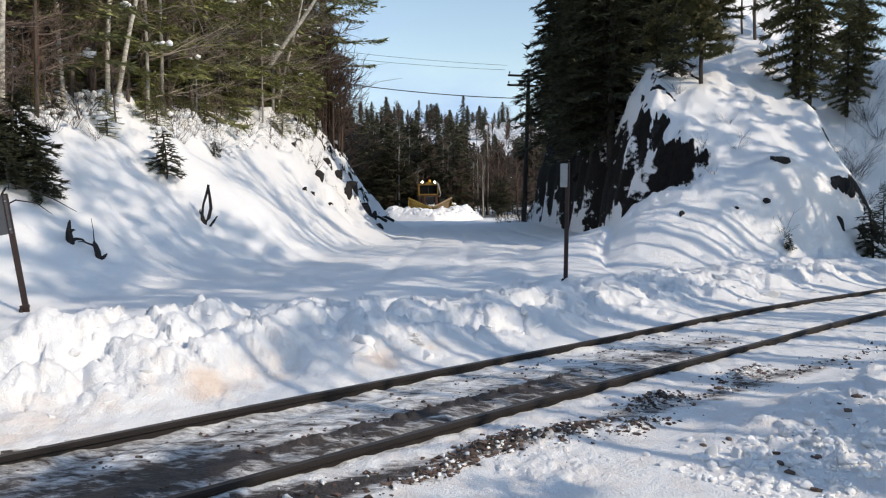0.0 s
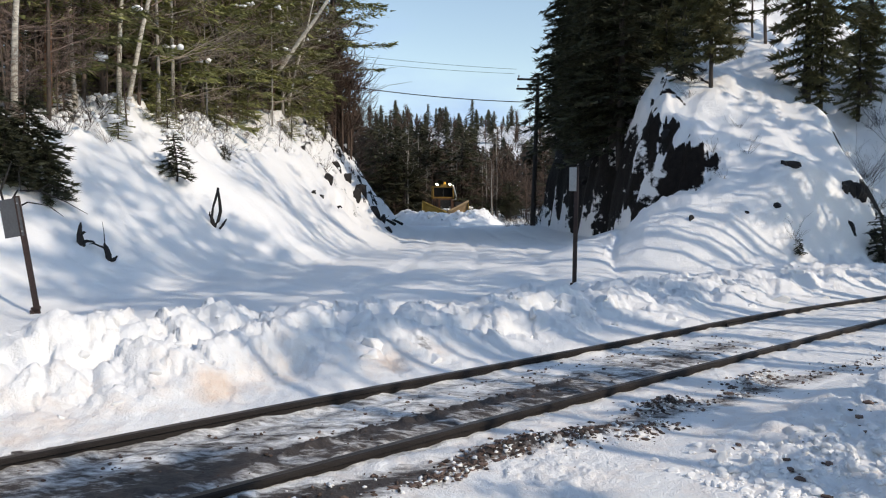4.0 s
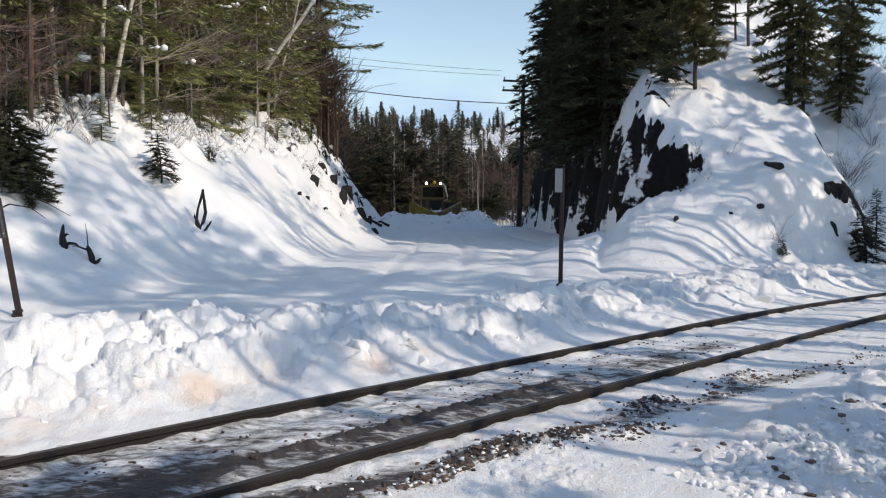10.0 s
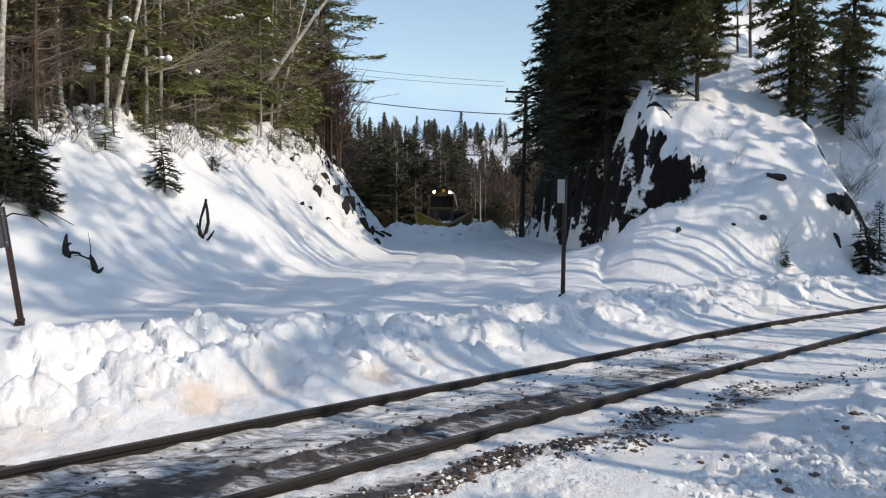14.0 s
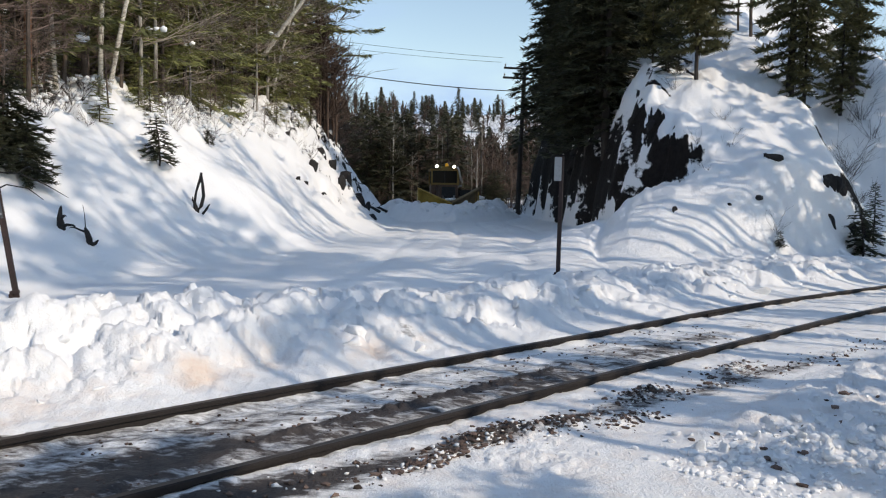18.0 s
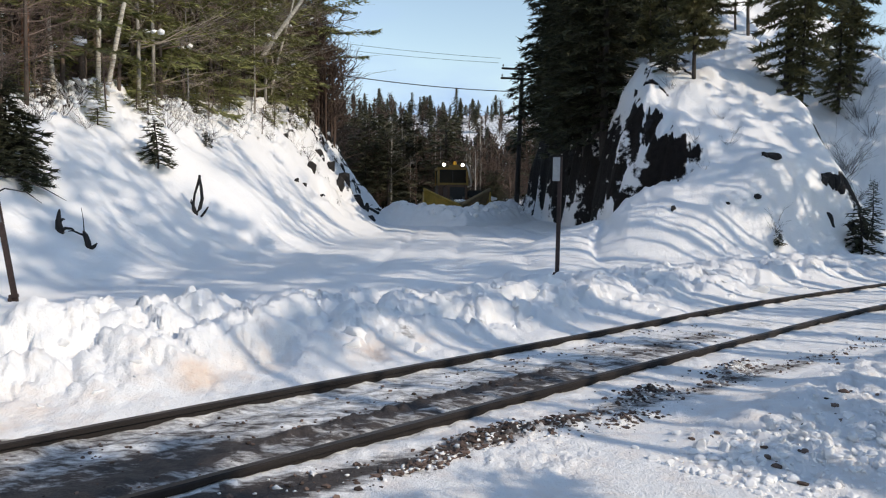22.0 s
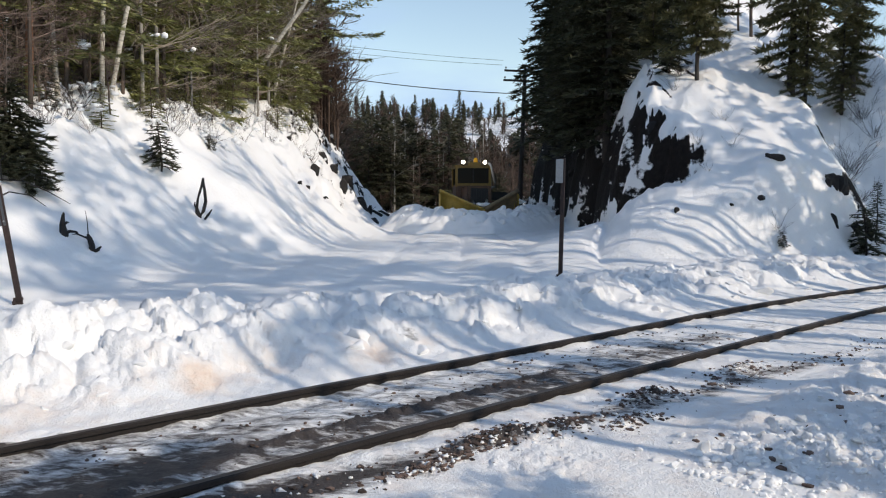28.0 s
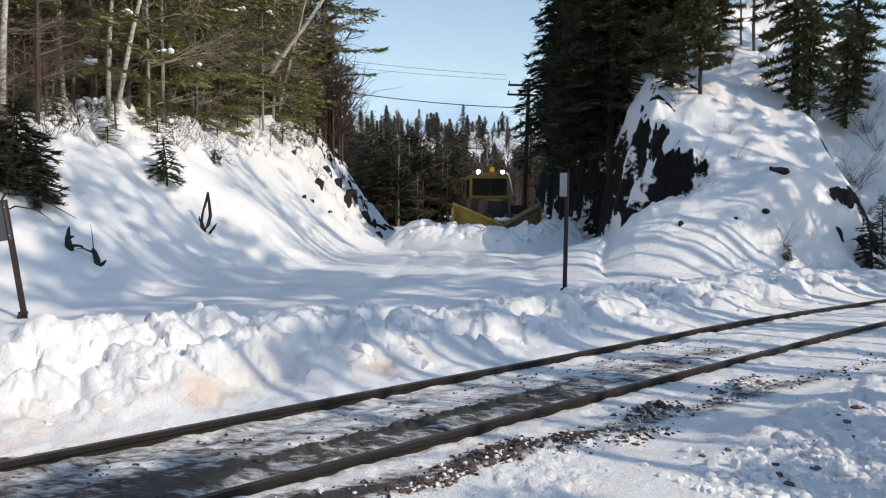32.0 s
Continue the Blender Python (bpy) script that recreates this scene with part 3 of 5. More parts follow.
def rail_mesh(n):
    prof = [(-0.065, -0.155), (0.065, -0.155), (0.065, -0.143), (0.012, -0.125), (0.010, -0.045), (0.036, -0.036), (0.036, -0.008), (0.026, 0.0), (-0.026, 0.0), (-0.036, -0.008), (-0.036, -0.036), (-0.010, -0.045), (-0.012, -0.125), (-0.065, -0.143)]
    stations = np.arange(-14, 34.01, 0.5)
    v, k = [], len(prof)
    for s in stations:
        a, b = np.array(track_point(s - 0.05, n)), np.array(track_point(s + 0.05, n))
        d = (b - a) / np.linalg.norm(b - a)
        c, side = (a + b) / 2, np.array((-d[1], d[0]))
        sag = 0.006 * math.sin(0.8 * s + n) - (0.004 if abs((s + 3) % 11.9) < 0.3 else 0)
        v += [(*(c + side * u), w + sag) for u, w in prof]
    quads, index = [], []
    for i in range(len(stations) - 1):
        for j in range(k):
            quads.append((i * k + j, i * k + (j + 1) % k, (i + 1) * k + (j + 1) % k, (i + 1) * k + j))
            index.append(1 if j == 7 else 0)
    return mesh_from("rail", v, [np.array(quads)[:, ::-1]], [M_RAIL, M_RAILTOP], False, index)


track = tagged(new("railway_track"), "rusty railway track with plain rails in dirty packed snow", "railway track")
for n in (NEAR_RAIL, FAR_RAIL):
    rail = part("rail", rail_mesh(n), track)
    # fish plates where two lengths of rail meet
    for s in (-3.0, 8.9, 20.8):
        for side in (-1, 1):
            x, y = track_point(s + (1.4 if n == FAR_RAIL else 0), n + side * 0.028)
            bar = part("joint_bar", (box(-0.30, 0.30, -0.012, 0.012, -0.125, -0.042, 0.004), M_RAIL), rail)
            bar.matrix_basis = pose(x, y, 0, 0, 0, 40.5)


# ---- posts ----
def marker_post(tall, lean_matrix, plate_size, plate_mat, label, plate_turn, plate_label):
    """A channel-section post with a small plate and a bolted splice near its foot."""
    ob = tagged(new("marker_post"), label, "post")
    part("post", joined("post", M_RUST, box(-0.035, 0.035, -0.008, 0.004, -0.5, tall, 0.003), box(-0.035, -0.026, 0.0, 0.032, -0.5, tall, 0.003), box(0.026, 0.035, 0.0, 0.032, -0.5, tall, 0.003)), ob)
    w, h = plate_size
    plate = part("sign_plate", (box(0.03 - w, 0.03, -0.012, -0.006, tall - h - 0.02, tall - 0.02, 0.003), plate_mat), ob, plate_label)
    plate.matrix_basis = pose(0, 0, 0, 0, 0, plate_turn)
    for z in (tall - 0.10, tall - h + 0.04):
        b = Soup()
        b.tube([(0, -0.024, z), (0, 0.012, z)], [0.012, 0.012], 8)
        part("bolt", b.mesh("bolt", M_ZINC), ob)
    part("splice_bracket", joined("splice_bracket", M_RUST, box(-0.06, 0.05, -0.04, 0.03, 0.10, 0.15, 0.006), box(-0.075, -0.03, -0.05, -0.01, 0.04, 0.11, 0.006)), ob)
    ob.matrix_basis = lean_matrix
    return ob


marker_post(2.22, pose(2.17, 12.6, height(2.17, 12.6) - 0.05, 0, 1.0, -35), (0.16, 0.42), M_ZINC, "rusty steel post with a grey plate in the snow berm", 38, "grey galvanised plate")
marker_post(1.66, pose(-5.62, 9.45, height(-5.62, 9.45) - 0.05, -2, -8.5, 12), (0.30, 0.52), M_SIGNBACK, "leaning rusty steel post with a dark sign plate", -20, "dark back of a sign plate")


# ---- power line ----
def power_pole():
    ob = tagged(new("utility_pole"), "tall weathered wooden utility pole with two crossarms", "utility pole")
    s = Soup()
    zz = np.linspace(-0.6, 10.05, 9)
    s.tube(np.stack([0.02 * zz, 0 * zz, zz], 1), np.linspace(0.19, 0.12, 9), 12)
    part("pole", s.mesh("pole", M_POLE), ob)
    for z, x0, x1 in ((9.72, -1.45, 0.75), (9.08, -1.5, 0.6)):
        arm = part("crossarm", (box(x0 + 0.2, x1 + 0.2, -0.16, -0.05, z, z + 0.13, 0.01), M_POLE), ob)
        for x in np.linspace(x0 + 0.3, x1 + 0.1, 3):
            i = Soup()
            i.tube([(x, -0.1, z + 0.12), (x, -0.1, z + 0.2), (x, -0.1, z + 0.22), (x, -0.1, z + 0.28), (x, -0.1, z + 0.32)], [0.02, 0.02, 0.05, 0.055, 0.03], 8)
            part("insulator", i.mesh("insulator", M_CERAMIC), arm)
    for side in (-1, 1):
        b = Soup()
        b.tube([(0.2, -0.11, 8.5), (0.2 + side * 0.6, -0.13, 9.1)], [0.018, 0.018], 6)
        part("brace", b.mesh("brace", M_RUST), ob)
    ob.matrix_basis = pose(5.45, 48, height(5.45, 48), 0, 0.8, 8)
    return ob


power_pole()


def wire(a, b, sag, radius):
    t = np.linspace(0, 1, 24)
    p = np.outer(1 - t, a) + np.outer(t, b)
    p[:, 2] -= sag * 4 * t * (1 - t)
    s = Soup()
    s.tube(p, np.full(24, radius), 5)
    return tagged(new("power_line", s.mesh("power_line", M_WIRE)), "thin dark overhead wire sagging from the pole", "wire", "overhead wires")


wire((5.4, 47.9, 9.15), (-19.0, 42.0, 11.9), 0.75, 0.030)
wire((4.3, 47.9, 11.35), (-22.0, 50.0, 15.3), 0.5, 0.012)
wire((4.2, 47.9, 11.05), (-22.0, 50.0, 14.7), 0.5, 0.012)


# ---- trees ----
def wobble(rs, n, amount):
    return np.cumsum(rs.normal(0, amount, (n, 3)), axis=0)


def conifer_meshes(h, spread, seed, limbs=64, bare=0.12, droop=0.25, sprays=46, size=0.34, bark=M_BARK, needles=M_DARKNEEDLE, shape=0.85, snow=0, thin=0.0, ragged=0.5):
    """Trunk, limbs, crown and lodged snow of a conifer of height h."""
    rs = np.random.RandomState(seed)
    trunk, wood, crown, lodged = Soup(), Soup(), Soup(), Soup()
    z = np.linspace(-0.4, h, 12)
    bend = wobble(rs, 12, 0.02) * [1, 1, 0]
    path = np.stack([0 * z, 0 * z, z], 1) + bend * (z[:, None] > 0)
    trunk.tube(path, 0.012 + 0.016 * h * (1 - np.linspace(0, 1, 12)) ** 0.9, 8)
    for i in range(limbs):
        f = bare + (0.985 - bare) * ((i + rs.rand()) / limbs) ** 0.85
        reach = spread * (1 - f) ** shape * (0.95 - 0.5 * ragged + ragged * rs.rand()) + 0.12
        if f < bare + 0.12:
            reach *= 0.6 + 0.4 * rs.rand()
        if rs.rand() < thin:
            continue
        a = i * 2.399 + rs.normal(0, 0.35)
        out = np.array((math.cos(a), math.sin(a), 0))
        base = np.array([np.interp(f * h, z, path[:, k]) for k in range(3)])
        t = np.linspace(0, 1, 6)
        lift = 0.35 * (f > 0.75)
        p = base + np.outer(t * reach, out) + np.outer(lift * reach * t - droop * reach * t ** 1.6 + 0.10 * reach * t ** 3, (0, 0, 1)) + wobble(rs, 6, 0.02 * reach)
        wood.tube(p[[0, 2, 5]], np.linspace(0.012 + 0.010 * reach, 0.005, 3), 3, False)
        m = max(8, int(sprays * (0.35 + reach / spread)))
        tt = 1 - 0.93 * rs.rand(m) ** 1.25
        c = np.stack([np.interp(tt, t, p[:, k]) for k in range(3)], 1)
        across = np.array((-out[1], out[0], 0))
        sidew = rs.choice((-1, 1), m) * (0.3 + 0.8 * rs.rand(m))
        d = out * (0.55 + 0.5 * rs.rand(m))[:, None] + across * sidew[:, None] + np.array((0, 0, 1)) * rs.normal(-0.12, 0.28 if ragged < 0.8 else 0.55, m)[:, None]
        d /= np.linalg.norm(d, axis=1)[:, None]
        length = size * (0.6 + 0.8 * rs.rand(m)) * (0.55 + 0.6 * reach / spread)
        wide = np.cross(d, rs.normal(0, 0.5, (m, 3)) + (0, 0, 1.0))
        wide /= np.linalg.norm(wide, axis=1)[:, None]
        wide *= (length * (0.09 + 0.08 * rs.rand(m)))[:, None]
        off = across * (rs.normal(0, 0.10, m) * reach * 0.7)[:, None]
        c = c + off
        tip = c + d * length[:, None]
        v = np.stack([c - wide, tip, c + wide], 1).reshape(-1, 3)
        crown.add(v, tris=np.arange(3 * m).reshape(-1, 3))
        if snow and rs.rand() < snow:
            at = p[rs.randint(3, 6)]
            for _ in range(4):
                lump(lodged, at + (rs.normal(0, 0.13), rs.normal(0, 0.13), 0.04 + 0.05 * rs.rand()), (0.05 + 0.09 * rs.rand(), 0.05 + 0.06 * rs.rand(), 0.03 + 0.04 * rs.rand()), rs, 0.4)
    out = {"trunk": trunk.mesh("trunk", bark), "branchwork": wood.mesh("branchwork", bark), "crown": crown.mesh("crown", needles, False)}
    if lodged.n:
        out["lodged_snow"] = lodged.mesh("lodged_snow", M_SNOW)
    return out


def icosphere(levels):
    bm = bmesh.new()
    bmesh.ops.create_icosphere(bm, subdivisions=levels, radius=1)
    v = np.array([tuple(p.co) for p in bm.verts])
    f = np.array([[p.index for p in q.verts] for q in bm.faces])
    bm.free()
    return v, f


ICO1, ICO2, ICO3 = icosphere(1), icosphere(2), icosphere(3)


def lump(soup, centre, radii, rs, rough=0.25, ico=None):
    v, f = ico or ICO1
    v = v * (1 + rough * (rs.rand(len(v), 1) - 0.5) * 2) * np.asarray(radii)
    a = rs.rand() * 6.28
    c, s = math.cos(a), math.sin(a)
    v = v @ np.array(((c, s, 0), (-s, c, 0), (0, 0, 1.0)))
    soup.add(v + np.asarray(centre), tris=f)


def bare_meshes(h, seed, lean=(0, 0), boughs=22, spread=0.34, trunk_mat=M_BARK, twig_mat=M_TWIG, thick=0.011, low=0.25, twigs=5, up=0.75, fat=1.0):
    """Trunk and leafless boughs with twigs."""
    rs = np.random.RandomState(seed)
    trunk, wood = Soup(), Soup()
    z = np.linspace(0, 1, 12)
    path = np.stack([lean[0] * h * z ** 1.2, lean[1] * h * z ** 1.2, -0.4 + (h + 0.4) * z], 1) + wobble(rs, 12, 0.012 * h / 3) * [1, 1, 0] * z[:, None] ** 0.5
    trunk.tube(path, 0.008 + thick * h * (1 - z) ** 0.8, 7)
    for i in range(boughs):
        f = low + (0.97 - low) * rs.rand()
        base = np.array([np.interp(f, z, path[:, k]) for k in range(3)])
        a = rs.rand() * 6.28
        d = np.array((math.cos(a), math.sin(a), up * (0.5 + rs.rand())))
        d /= np.linalg.norm(d)
        reach = spread * h * (1.05 - f) * (0.5 + 0.8 * rs.rand())
        t = np.linspace(0, 1, 5)
        p = base + np.outer(t * reach, d) + wobble(rs, 5, 0.05 * reach)
        wood.tube(p, np.linspace(0.35 * thick * h * (1.1 - f) + 0.004, 0.005, 5), 4, False)
        for _ in range(twigs):
            q = 0.25 + 0.75 * rs.rand()
            b2 = np.array([np.interp(q, t, p[:, k]) for k in range(3)])
            d2 = d + rs.normal(0, 0.55, 3) + (0, 0, 0.2)
            d2 /= np.linalg.norm(d2)
            r2 = reach * (0.25 + 0.35 * rs.rand())
            p2 = b2 + np.outer(np.linspace(0, 1, 3) * r2, d2) + wobble(rs, 3, 0.07 * r2)
            wood.tube(p2, np.linspace(0.009 * fat, 0.003 * fat, 3), 3, False)
            for _ in range(1):
                b3 = p2[rs.randint(1, 3)]
                d3 = d2 + rs.normal(0, 0.6, 3)
                wood.tube(np.stack([b3, b3 + d3 * r2 * 0.5]), [0.005 * fat, 0.002 * fat], 3, False)
    return {"trunk": trunk.mesh("trunk", trunk_mat), "branchwork": wood.mesh("branchwork", twig_mat)}


def shrub_meshes(h, seed, stems=16, mat=M_SHRUB):
    rs = np.random.RandomState(seed)
    wood = Soup()
    for _ in range(stems):
        a, r = rs.rand() * 6.28, 0.25 + 0.6 * rs.rand()
        hh = h * (0.5 + 0.6 * rs.rand())
        t = np.linspace(0, 1, 5)
        p = np.stack([math.cos(a) * r * hh * t, math.sin(a) * r * hh * t, hh * t - 0.1], 1) + wobble(rs, 5, 0.05 * hh)
        wood.tube(p, np.linspace(0.004 + 0.004 * h, 0.002, 5), 3, False)
        for _ in range(4):
            b = p[rs.randint(1, 5)]
            d = np.array((math.cos(a) + rs.normal(0, 0.7), math.sin(a) + rs.normal(0, 0.7), 0.6 + rs.rand()))
            wood.tube(np.stack([b, b + d * 0.15 * hh, b + d * 0.28 * hh + rs.normal(0, 0.03, 3)]), [0.004, 0.003, 0.002], 3, False)
    return {"brushwood": wood.mesh("brushwood", mat)}


def tree(name, meshes, label, category, group=""):
    ob = tagged(new(name), label, category, group)
    for k, me in meshes.items():
        p = part(k, me, ob)
        if k != "trunk":
            p["kind"] = "stuff"
    return ob


KINDS = {}
PLACED = []


def kind(key, name, meshes, label, category, group):
    KINDS[key] = [name, meshes, label, category, group, None]


def plant(key, x, y, turn=0.0, size=1.0, sink=0.05, lean=0.0, lean_way=0.0):
    name, meshes, label, category, group, first = KINDS[key]
    m = pose(x, y, height(x, y) - sink) @ pose(0, 0, 0, 0, 0, lean_way) @ pose(0, 0, 0, 0, lean, 0) @ pose(0, 0, 0, 0, 0, turn - lean_way)
    if first is None:
        ob = tree(name, meshes, label, category, group)
        KINDS[key][5] = ob
        ob.matrix_basis = m
    else:
        ob = copy_thing(first, m)
    ob.scale = (size, size, size)
    return ob


kind("pine_a", "pine_tree", conifer_meshes(13, 3.2, 1, 80, 0.10, 0.10, 150, 0.25, M_PINEBARK, M_NEEDLE, 0.7, 0.24), "tall green pine with snow lodged on its boughs", "tree", "trees on the wooded bank")
kind("pine_b", "pine_tree", conifer_meshes(11, 2.9, 2, 76, 0.06, 0.16, 150, 0.24, M_BARK, M_NEEDLE, 0.75, 0.22), "dense green pine on top of the snowy bank", "tree", "trees on the wooded bank")
kind("pine_c", "pine_tree", conifer_meshes(17, 4.6, 3, 84, 0.22, 0.06, 240, 0.28, M_DARKBARK, M_NEEDLE, 0.62, 0.06), "old white pine with long level boughs against the sky", "tree", "trees on the wooded bank")
kind("pine_d", "young_pine", conifer_meshes(5.5, 1.9, 8, 56, 0.02, 0.15, 110, 0.22, M_BARK, M_NEEDLE, 0.6, 0.10), "bushy young green pine with snow on it", "tree", "young growth on the bank")
kind("pine_e", "young_pine", conifer_meshes(6.5, 2.3, 9, 56, 0.02, 0.22, 110, 0.22, M_BARK, M_NEEDLE, 0.55, 0.08), "bushy green pine reaching down to the snow", "tree", "young growth on the bank")
kind("spruce_a", "spruce_tree", conifer_meshes(13, 2.6, 4, 104, 0.03, 0.42, 80, 0.38, M_DARKBARK, M_DARKNEEDLE, 0.85), "tall dark spruce on the rocky cut", "tree", "dark conifers on the rock cut")
kind("spruce_b", "spruce_tree", conifer_meshes(11, 2.9, 5, 96, 0.03, 0.34, 80, 0.40, M_DARKBARK, M_DARKNEEDLE, 0.75), "broad dark spruce on the rocky cut", "tree", "dark conifers on the rock cut")
kind("spruce_c", "spruce_tree", conifer_meshes(9, 1.45, 6, 100, 0.02, 0.30, 80, 0.27, M_DARKBARK, M_DARKNEEDLE, 0.5, 0.03, 0.06), "narrow dark spruce on the snowy hill", "tree", "spruces on the snowy hill")
kind("sapling", "spruce_sapling", conifer_meshes(1.25, 0.36, 7, 42, 0.08, 0.42, 34, 0.13, M_DARKBARK, M_DARKNEEDLE, 0.75, 0, 0.22, 0.75), "small dark spruce sapling standing out of the snow", "sapling", "saplings on the snow slope")
kind("bare_a", "bare_tree", bare_meshes(11, 11, (0.02, 0), 26), "leafless brown hardwood tree", "tree", "bare trees")
kind("bare_b", "bare_tree", bare_meshes(9, 12, (-0.05, 0.02), 24, 0.36), "slender leafless tree with fine twigs", "tree", "bare trees")
kind("bare_c", "bare_tree", bare_meshes(7, 13, (0.04, 0.02), 26, 0.40, twigs=9, up=0.5), "bushy leafless brown tree", "tree", "bare trees")
kind("hill_pine", "pine_tree", conifer_meshes(9.5, 1.35, 61, 120, 0.03, 0.34, 120, 0.26, M_DARKBARK, M_OLIVENEEDLE, 0.36, 0.08, 0.16, 1.1), "ragged dark pine with snow at its foot on the hill", "tree", "trees on the snowy hill")
kind("umbrella_pine", "pine_tree", conifer_meshes(5.2, 1.25, 62, 70, 0.20, 0.20, 170, 0.24, M_DARKBARK, M_OLIVENEEDLE, 0.34, 0.03, 0.05, 0.9), "small pine with a bare foot on the rock edge", "tree", "trees on the snowy hill")
kind("high_pine", "pine_tree", conifer_meshes(18, 2.0, 64, 60, 0.62, 0.12, 34, 0.50, M_DARKBARK, M_OLIVENEEDLE, 0.40, 0, 0.45), "tall pine with a high thin crown beside the road", "tree", "roadside trees")
kind("hardwood_a", "bare_tree", bare_meshes(17, 71, (0.02, 0.01), 30, 0.30, thick=0.0085, low=0.60, twigs=6, up=0.8, fat=3.0), "tall leafless hardwood with a spreading crown beside the road", "tree", "roadside trees")
kind("hardwood_b", "bare_tree", bare_meshes(16, 72, (-0.03, 0.02), 34, 0.24, thick=0.0075, low=0.62, twigs=6, up=1.1, fat=2.6), "tall leafless hardwood with upswept boughs beside the road", "tree", "roadside trees")
kind("shade_pine", "pine_tree", conifer_meshes(18, 2.5, 63, 74, 0.34, 0.12, 40, 0.55, M_DARKBARK, M_OLIVENEEDLE, 0.45, 0, 0.3), "tall thin-crowned pine beside the road", "tree", "roadside trees")
kind("pine_far", "pine_tree", conifer_meshes(8.2, 2.9, 20, 60, 0.10, 0.0, 60, 0.60, M_BARK, M_DULLNEEDLE, 0.34, 0, 0.15), "rounded green pine at the end of the cut and added unseen behind the camera", "tree", "trees at the end of the cut")
kind("spruce_far", "spruce_tree", conifer_meshes(9.5, 3.2, 22, 66, 0.04, 0.15, 64, 0.60, M_DARKBARK, M_DULLNEEDLE, 0.50, 0, 0.15), "dark ragged spruce at the end of the cut and added unseen behind the camera", "tree", "trees at the end of the cut")
kind("bare_grey", "bare_tree", bare_meshes(11, 28, (0.02, 0), 9, 0.42, M_GREYBARK, M_GREYBARK, 0.012, 0.35, 3), "pale grey forked leafless tree", "tree", "bare trees")
kind("bare_pale", "bare_tree", bare_meshes(9, 43, (0.03, 0.01), 26, 0.40, M_GREYBARK, M_PALETWIG, 0.008, 0.10, 7, 0.35, 1.5), "grey leafless tree with spreading twigs", "tree", "bare trees")
kind("bare_far", "bare_tree", bare_meshes(8.5, 41, (0.02, 0.01), 24, 0.40, M_FARTWIG, M_FARTWIG, 0.010, 0.12, 6, 0.6, 3.6), "bushy brown leafless tree at the end of the cut", "tree", "bare trees")
kind("bare_far_b", "bare_tree", bare_meshes(9.5, 42, (-0.03, 0.0), 24, 0.32, M_FARTWIG, M_FARTWIG, 0.010, 0.18, 6, 0.9, 3.6), "brown leafless tree with upswept twigs", "tree", "bare trees")
kind("fir", "fir_tree", conifer_meshes(2.6, 1.35, 31, 64, 0.02, 0.40, 74, 0.30, M_DARKBARK, M_DARKNEEDLE, 0.62), "low dark fir spreading over the snow bank", "tree", "young growth on the bank")
kind("bare_slim", "bare_tree", bare_meshes(12, 51, (0.015, 0.01), 17, 0.20, thick=0.0056, low=0.42, twigs=2, up=1.1), "slim leafless young tree beside the road", "tree", "bare trees")
kind("bare_twiggy", "bare_tree", bare_meshes(12, 52, (-0.02, 0.03), 38, 0.24, thick=0.0045, low=0.40, twigs=3, up=0.8), "slim twiggy leafless tree beside the road", "tree", "bare trees")
kind("birch_a", "birch_tree", bare_meshes(11, 14, (0.10, 0), 12, 0.22, M_BIRCH, M_TWIG, 0.010, 0.5), "white-barked leafless birch leaning out of the wood", "tree", "birches")
kind("birch_b", "birch_tree", bare_meshes(10, 15, (0.05, 0.02), 18, 0.26, M_BIRCH, M_TWIG, 0.0070, 0.25), "white-barked leafless birch with dark scars", "tree", "birches")
kind("red_trunk", "pine_tree", bare_meshes(11, 45, (0.01, 0.01), 14, 0.16, M_REDBARK, M_SHRUB, 0.009, 0.2, 3, 0.2), "pine with a bare orange-red trunk at the edge of the wood", "tree", "trees on the wooded bank")
kind("shrub", "shrub", shrub_meshes(1.3, 16), "bare twiggy brush standing in snow", "shrub", "brush on the snow slopes")
kind("shrub_b", "shrub", shrub_meshes(0.8, 17, 12), "small bare bush standing in snow", "shrub", "brush on the snow slopes")


def snowy_brush_meshes(seed, h=0.7):
    out = shrub_meshes(h, seed, 14)
    rs = np.random.RandomState(seed + 500)
    s = Soup()
    for _ in range(15):
        a, r = rs.rand() * 6.28, 0.75 * rs.rand() ** 0.6
        lump(s, (r * math.cos(a), r * math.sin(a), 0.04 + 0.45 * h * rs.rand() * (1 - 0.6 * r)), (0.05 + 0.11 * rs.rand() ** 2, 0.04 + 0.07 * rs.rand(), 0.03 + 0.04 * rs.rand()), rs, 0.3)
    out["lodged_snow"] = s.mesh("lodged_snow", M_SNOW)
    return out


for k in range(3):
    kind("snowy_brush_%d" % k, "snowy_brush", snowy_brush_meshes(80 + k), "low brush weighed down by lumps of snow", "shrub", "brush on the snow slopes")


def at_bearing(px, y):
    """Plan position at depth y on the bearing px, in thousandths of the depth."""
    return px * y / 1000.0, y


rs = np.random.RandomState(21)
# wood on the left bank
for i in range(54):
    y = 16 + 37 * (i + rs.rand()) / 54
    x = foot_left(y) - 6.3 - 9.0 * rs.rand() ** 1.4
    plant(("pine_a", "pine_b", "pine_a", "bare_a", "pine_b", "bare_b")[i % 6], x, y, rs.rand() * 360, 0.75 + 0.4 * rs.rand())
for i in range(34):
    y = 9.5 + 8 * rs.rand()
    x = foot_left(y) - 6.0 - 6 * rs.rand()
    plant(("bare_a", "bare_b", "bare_c")[i % 3], x, y, rs.rand() * 360, 0.7 + 0.4 * rs.rand())
